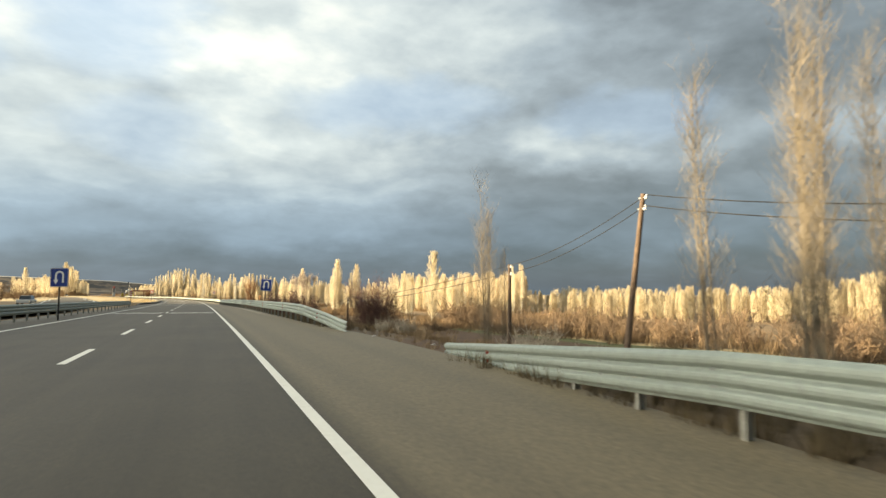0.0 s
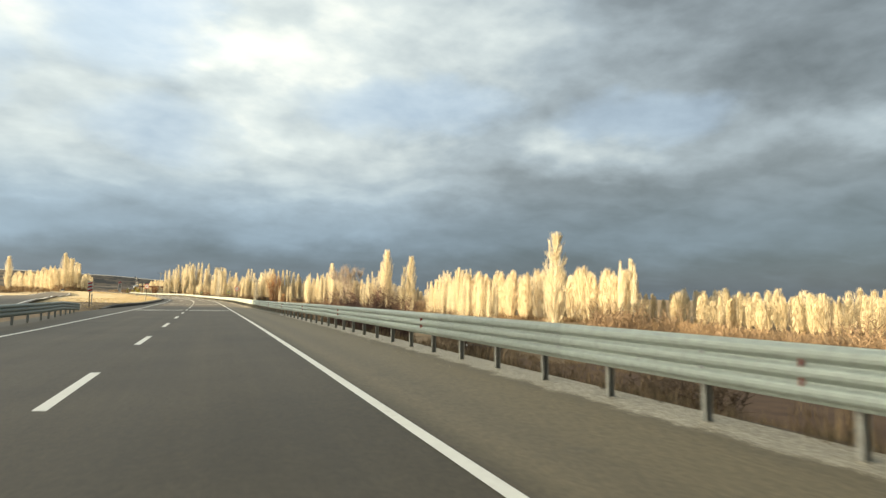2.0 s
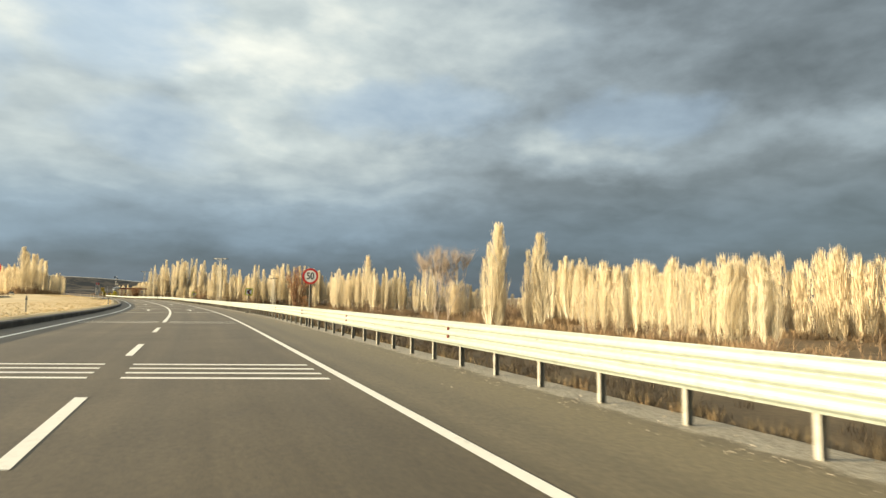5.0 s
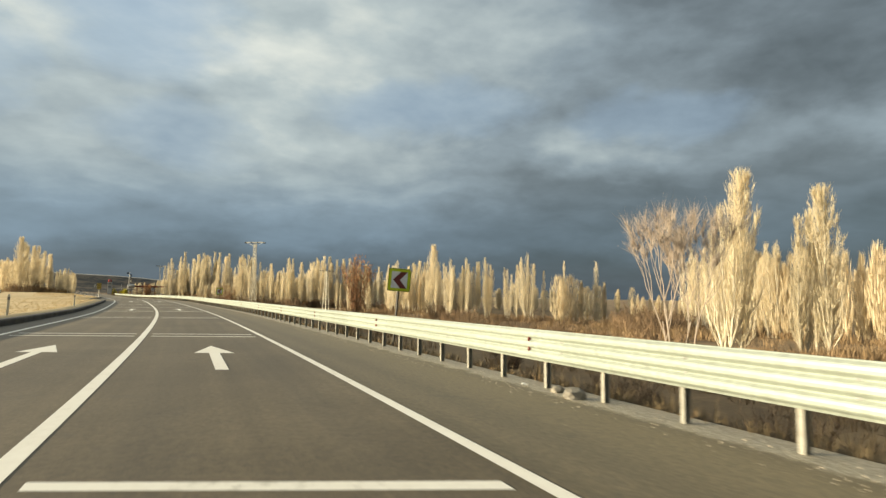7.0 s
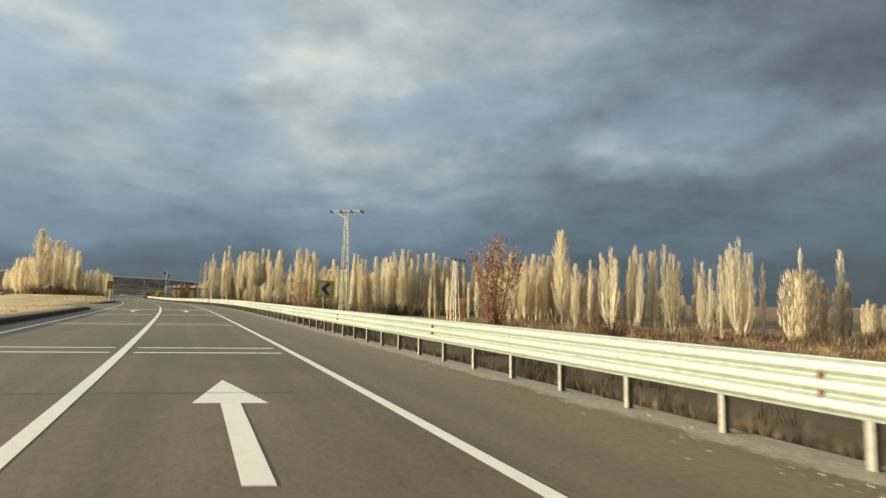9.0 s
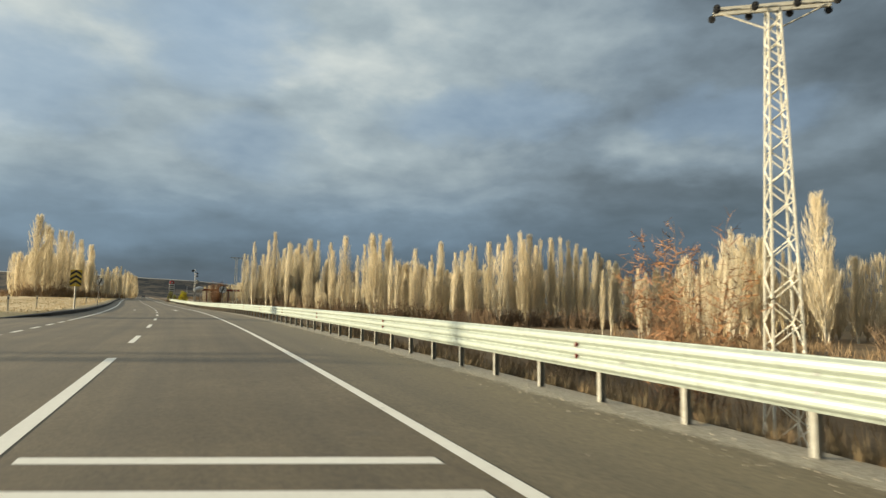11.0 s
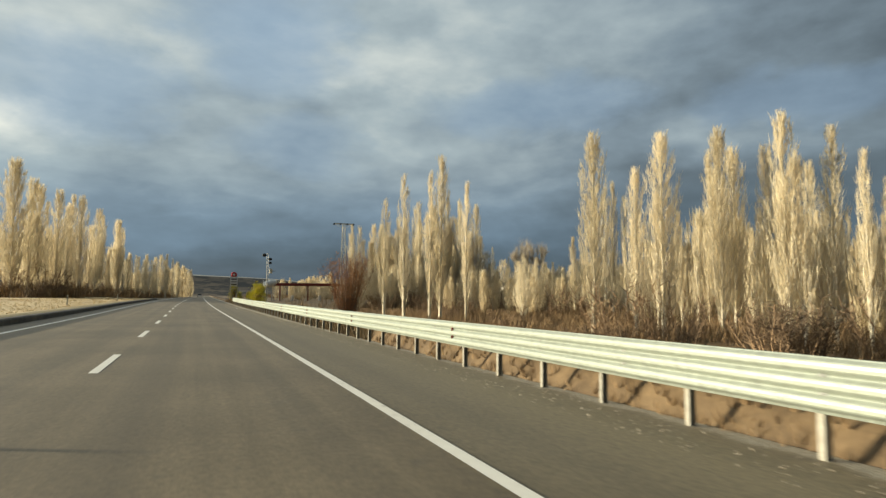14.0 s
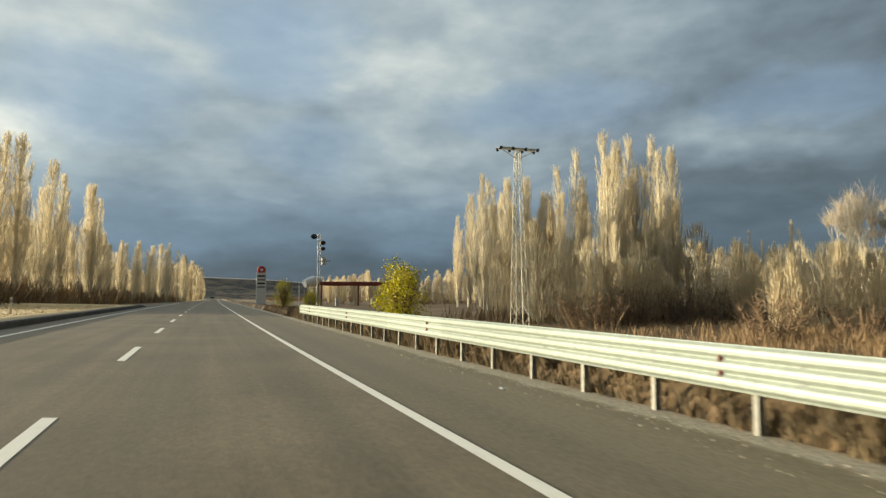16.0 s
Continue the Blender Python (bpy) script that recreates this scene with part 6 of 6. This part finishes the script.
ROCK = mixed("grey_stone", (0.13, 0.12, 0.10), (0.30, 0.28, 0.24), 5.0, 0.95, 40.0, 0.5)


def boulder(s, d, size, seed):
    rng = random.Random(seed)
    bm = bmesh.new()
    bmesh.ops.create_icosphere(bm, subdivisions=2, radius=size)
    for v in bm.verts:
        v.co = Vector((v.co.x * 1.3, v.co.y, v.co.z * 0.75)) * rng.uniform(0.82, 1.12)
    ob = thing("stone", road_pose(s, d, size * 0.35, rng.random() * 90), "rough pale stone lying beside the guard rail", "stone", "stones by the rail")
    part("rock", bm, ROCK, ob)


for s, d, size, k in ((180.5, 2.78, 0.15, 1), (181.1, 2.9, 0.10, 2), (126.0, 2.9, 0.09, 3)):
    boulder(s, d, size, k)


def litter(s, d, size, seed):
    """A crumpled scrap."""
    rng = random.Random(seed)
    bm = bmesh.new()
    bmesh.ops.create_grid(bm, x_segments=4, y_segments=4, size=size)
    for v in bm.verts:
        v.co += Vector((rng.uniform(-0.3, 0.3), rng.uniform(-0.3, 0.3), rng.uniform(0.1, 0.9))) * size
    ob = thing("paper_scrap", road_pose(s, d, 0.01, rng.random() * 90), "crumpled white paper scrap on the hard shoulder", "litter", "roadside litter")
    part("sheet", bm, WHITE, ob)


for s, d, size, k in ((18.1, 3.88, 0.05, 4), (14.3, 4.4, 0.06, 5), (412.5, 2.0, 0.05, 1), (181.8, 2.75, 0.05, 2), (90.0, 2.6, 0.06, 3)):
    litter(s, d, size, k)


# ---- filling station beyond the end of the rail ----
def totem(x, y, top):
    m = placed(x, y, -3)
    h = top - m.translation.z
    ob = thing("price_totem", m, "white filling station price board with a round red emblem on top", "sign board")
    part("board", box(bmesh.new(), -0.95, 0.95, -0.2, 0.2, 0.3, h - 1.3, 0.03), WHITE, ob)
    part("plinth", box(bmesh.new(), -1.05, 1.05, -0.3, 0.3, -0.3, 0.3), CONCRETE, ob)
    for k in range(4):
        z = h - 2.0 - k * 0.75
        part("price_bar", box(bmesh.new(), -0.75, 0.75, -0.215, -0.2, z - 0.2, z + 0.15), BLACK if k % 2 == 0 else GREY_PAINT, ob)
    bm = bmesh.new()
    bmesh.ops.create_uvsphere(bm, u_segments=20, v_segments=10, radius=0.85, matrix=Matrix.Translation((0, 0, h - 0.75)) @ Matrix.Diagonal((1, 0.35, 0.95, 1)))
    part("emblem", bm, RED, ob, "round red emblem")
    part("emblem_core", disc(0.32, 0.1), WHITE, ob, m=Matrix.Translation((0, -0.28, h - 0.75)))


totem(-68.1, 524.6, 7.6)


def canopy(x, y, turn):
    m = placed(x, y, turn)
    ob = thing("station_canopy", m, "flat dark red canopy on posts over the forecourt", "canopy")
    part("roof", box(bmesh.new(), 0, 21, -4, 4, 4.7, 5.5, 0.05), DARK_RED, ob)
    for px in (2.0, 10.5, 19.0):
        for py in (-3, 3):
            part("column", box(bmesh.new(), px - 0.18, px + 0.18, py - 0.18, py + 0.18, -0.3, 4.7), DARK_RED if py < 0 else PALE_STEEL, ob)
    for px in (6.0, 14.5):
        pump = part("pump", box(bmesh.new(), px - 0.4, px + 0.4, -0.3, 0.3, -0.1, 1.7, 0.05), WHITE, ob)
    return ob


canopy(-59.5, 541.0, -4)


def shed(x, y, turn, w, d, h, label, roof=GREY_PAINT, wall=SHACK):
    m = placed(x, y, turn)
    ob = thing("shed", m, label, "building")
    part("wall", box(bmesh.new(), -w / 2, w / 2, -d / 2, d / 2, -0.5, h), wall, ob)
    bm = bmesh.new()
    v = [bm.verts.new(p) for p in ((-w / 2 - 0.3, -d / 2 - 0.3, h), (w / 2 + 0.3, -d / 2 - 0.3, h), (w / 2 + 0.3, d / 2 + 0.3, h), (-w / 2 - 0.3, d / 2 + 0.3, h), (-w / 2 - 0.3, 0, h + 1.0), (w / 2 + 0.3, 0, h + 1.0))]
    for f in ((0, 1, 5, 4), (2, 3, 4, 5), (1, 2, 5), (3, 0, 4), (3, 2, 1, 0)):
        bm.faces.new([v[i] for i in f])
    part("roof", bm, roof, ob)
    for k in (-0.28, 0.28):
        win = part("window", box(bmesh.new(), k * w - 0.5, k * w + 0.5, -d / 2 - 0.04, -d / 2 + 0.02, h * 0.35, h * 0.75), GLASS, ob)
        part("frame", box(bmesh.new(), k * w - 0.56, k * w + 0.56, -d / 2 - 0.05, -d / 2 - 0.03, h * 0.75, h * 0.75 + 0.08), WHITE, win)
    return ob


shed(8.0, 500.0, 20, 7, 5, 3.6, "small white farm building among the poplars", roof=WHITE, wall=WHITE)


shed(24.0, 534.0, 22, 26, 9, 2.4, "long low barn with a dark red-brown roof behind the poplars", roof=DARK_RED, wall=WOOD)


def lamp_mast(x, y, top):
    m = placed(x, y)
    h = top - m.translation.z
    ob = thing("antenna_mast", m, "grey steel mast carrying dishes and dark equipment boxes", "mast")
    for k in range(3):
        a = k * 2.094
        part("leg", tube(bmesh.new(), (0.28 * math.cos(a), 0.28 * math.sin(a), -0.4), (0.22 * math.cos(a), 0.22 * math.sin(a), h), 0.045, n=6), GREY_PAINT, ob)
    for i in range(12):
        z = h * (i + 0.5) / 12
        part("rung", tube(bmesh.new(), (-0.25, 0, z), (0.2, 0.18, z + 0.5), 0.02, n=4), GREY_PAINT, ob)
    for px, z, r in ((-0.75, h - 0.4, 0.5), (0.6, h - 1.3, 0.42), (0.62, h - 2.2, 0.36)):
        bm = bmesh.new()
        bmesh.ops.create_uvsphere(bm, u_segments=16, v_segments=8, radius=r, matrix=Matrix.Translation((px, -0.2, z)) @ Matrix.Diagonal((1, 0.45, 0.8, 1)))
        part("dish", bm, DARK, ob, "dark round dish")
    part("box", box(bmesh.new(), 0.5, 1.1, -0.3, 0.3, h - 4.6, h - 3.5, 0.03), PALE_STEEL, ob)
    part("bracket", box(bmesh.new(), -0.3, 1.8, -0.06, 0.06, h - 4.1, h - 3.98), GREY_PAINT, ob)


lamp_mast(-53.8, 490.0, 10.6)


def flagpole(x, y, h):
    ob = thing("flagpole", placed(x, y), "thin white flagpole at the station entrance", "pole", "station flagpoles")
    part("pole", tube(bmesh.new(), (0, 0, -0.3), (0, 0, h), 0.06, 0.035, 8), WHITE, ob)
    bm = bmesh.new()
    bmesh.ops.create_uvsphere(bm, u_segments=8, v_segments=6, radius=0.08, matrix=Matrix.Translation((0, 0, h)))
    part("finial", bm, WHITE, ob)


for k in range(5):
    flagpole(-64.5 + 2.6 * k, 536 + 1.0 * k, 6.2)


def storage_tank(x, y):
    ob = thing("mixer_drum", placed(x, y, 20), "white tilted concrete mixer drum on a frame beside the canopy", "drum")
    bm = bmesh.new()
    tube(bm, (-1.6, 0, 4.6), (0.4, 0, 5.1), 0.8, 1.1, 16)
    tube(bm, (0.4, 0, 5.1), (1.9, 0, 5.5), 1.1, 0.5, 16)
    part("drum", bm, WHITE, ob)
    for px in (-1.2, 1.0):
        for py in (-0.7, 0.7):
            part("leg", box(bmesh.new(), px - 0.08, px + 0.08, py - 0.08, py + 0.08, -0.3, 4.7), GREY_PAINT, ob)


storage_tank(-57.5, 520.0)


# ---- cars far off ----
def car(x, y, z, turn, label, paint):
    ob = thing("car", Matrix.Translation((x, y, z)) @ pose(0, 0, 0, 0, 0, turn), label, "car")
    bm = bmesh.new()
    box(bm, -0.85, 0.85, -2.1, 2.1, 0.32, 0.82, 0.10)
    part("body", bm, paint, ob)
    bm = bmesh.new()
    r = bmesh.ops.create_cube(bm, size=1, matrix=Matrix.Translation((0, -0.25, 1.10)) @ Matrix.Diagonal((1.5, 2.5, 0.56, 1)))
    for v in r["verts"]:
        if v.co.z > 1.1:
            v.co.x *= 0.82
            v.co.y = -0.25 + (v.co.y + 0.25) * 0.70
    cabin = part("cabin", bm, GLASS, ob, "dark glazed cabin")
    part("roof", box(bmesh.new(), -0.60, 0.60, -1.1, 0.6, 1.37, 1.43, 0.02), paint, cabin)
    for sx in (-1, 1):
        for y_ in (-1.3, 1.3):
            wheel = part("wheel", tube(bmesh.new(), (sx * 0.68, y_, 0.32), (sx * 0.88, y_, 0.32), 0.32, n=18), DARK, ob)
            part("rim", tube(bmesh.new(), (sx * 0.86, y_, 0.32), (sx * 0.895, y_, 0.32), 0.18, n=12), PALE_STEEL, wheel)
        part("headlight", box(bmesh.new(), sx * 0.62 - 0.16, sx * 0.62 + 0.16, 2.06, 2.115, 0.58, 0.72, 0.01), WHITE, ob)
    return ob


def car_on(s, d, h, turn, label, paint):
    m = upright(s, d, h, turn)
    return car(*m.translation, math.degrees(m.to_euler().z), label, paint)


car_on(104, -24.5, 0.23, 180, "white estate car on the far carriageway", CAR_WHITE)
car_on(402, -32.0, 0.23, 180, "white car on the far carriageway beyond the grass", CAR_WHITE)
car_on(640, -2.0, 0.01, 0, "white car far ahead on the road", CAR_WHITE)


# ---- the plateau on the horizon ----
def plateau(name, pts, base, mat, label):
    """A long scarp: points of azimuth, distance and height."""
    rng = random.Random(8)
    verts, faces = [], []
    az = np.linspace(pts[0][0], pts[-1][0], 160)
    for i, a in enumerate(az):
        dist = np.interp(a, [p[0] for p in pts], [p[1] for p in pts])
        high = np.interp(a, [p[0] for p in pts], [p[2] for p in pts]) + 0.9 * math.sin(i * 0.31) + 0.6 * math.sin(i * 0.83 + 1)
        c, s_ = math.sin(radians(a)), math.cos(radians(a))
        for f, z in ((0.62, base), (0.80, base + (high - base) * 0.35), (0.93, base + (high - base) * 0.72), (0.992, high - 1.3), (1.0, high), (1.4, high + 2)):
            verts.append((c * dist * f + rng.uniform(-4, 4), s_ * dist * f, z))
    for i in range(len(az) - 1):
        for j in range(5):
            faces.append((6 * i + j, 6 * i + 6 + j, 6 * i + 7 + j, 6 * i + 1 + j))
    me = mesh_of(name, verts, faces, mat, CHALK)
    for k, p in enumerate(me.polygons):
        p.material_index = 1 if k % 5 == 3 else 0
        p.use_smooth = True
    return tagged(new(name, me), label, "hill", kind="structure")


plateau("backdrop_plateau", ((-75, 1200, 30), (-40, 1200, 33), (-20, 1200, 33), (-12, 1200, 29), (-5, 1250, 23), (3, 1300, 13), (10, 1500, 5), (30, 1900, 2), (80, 2300, 2)), -25, HILL, "long low scrubby brown ridge with a pale line along its top")
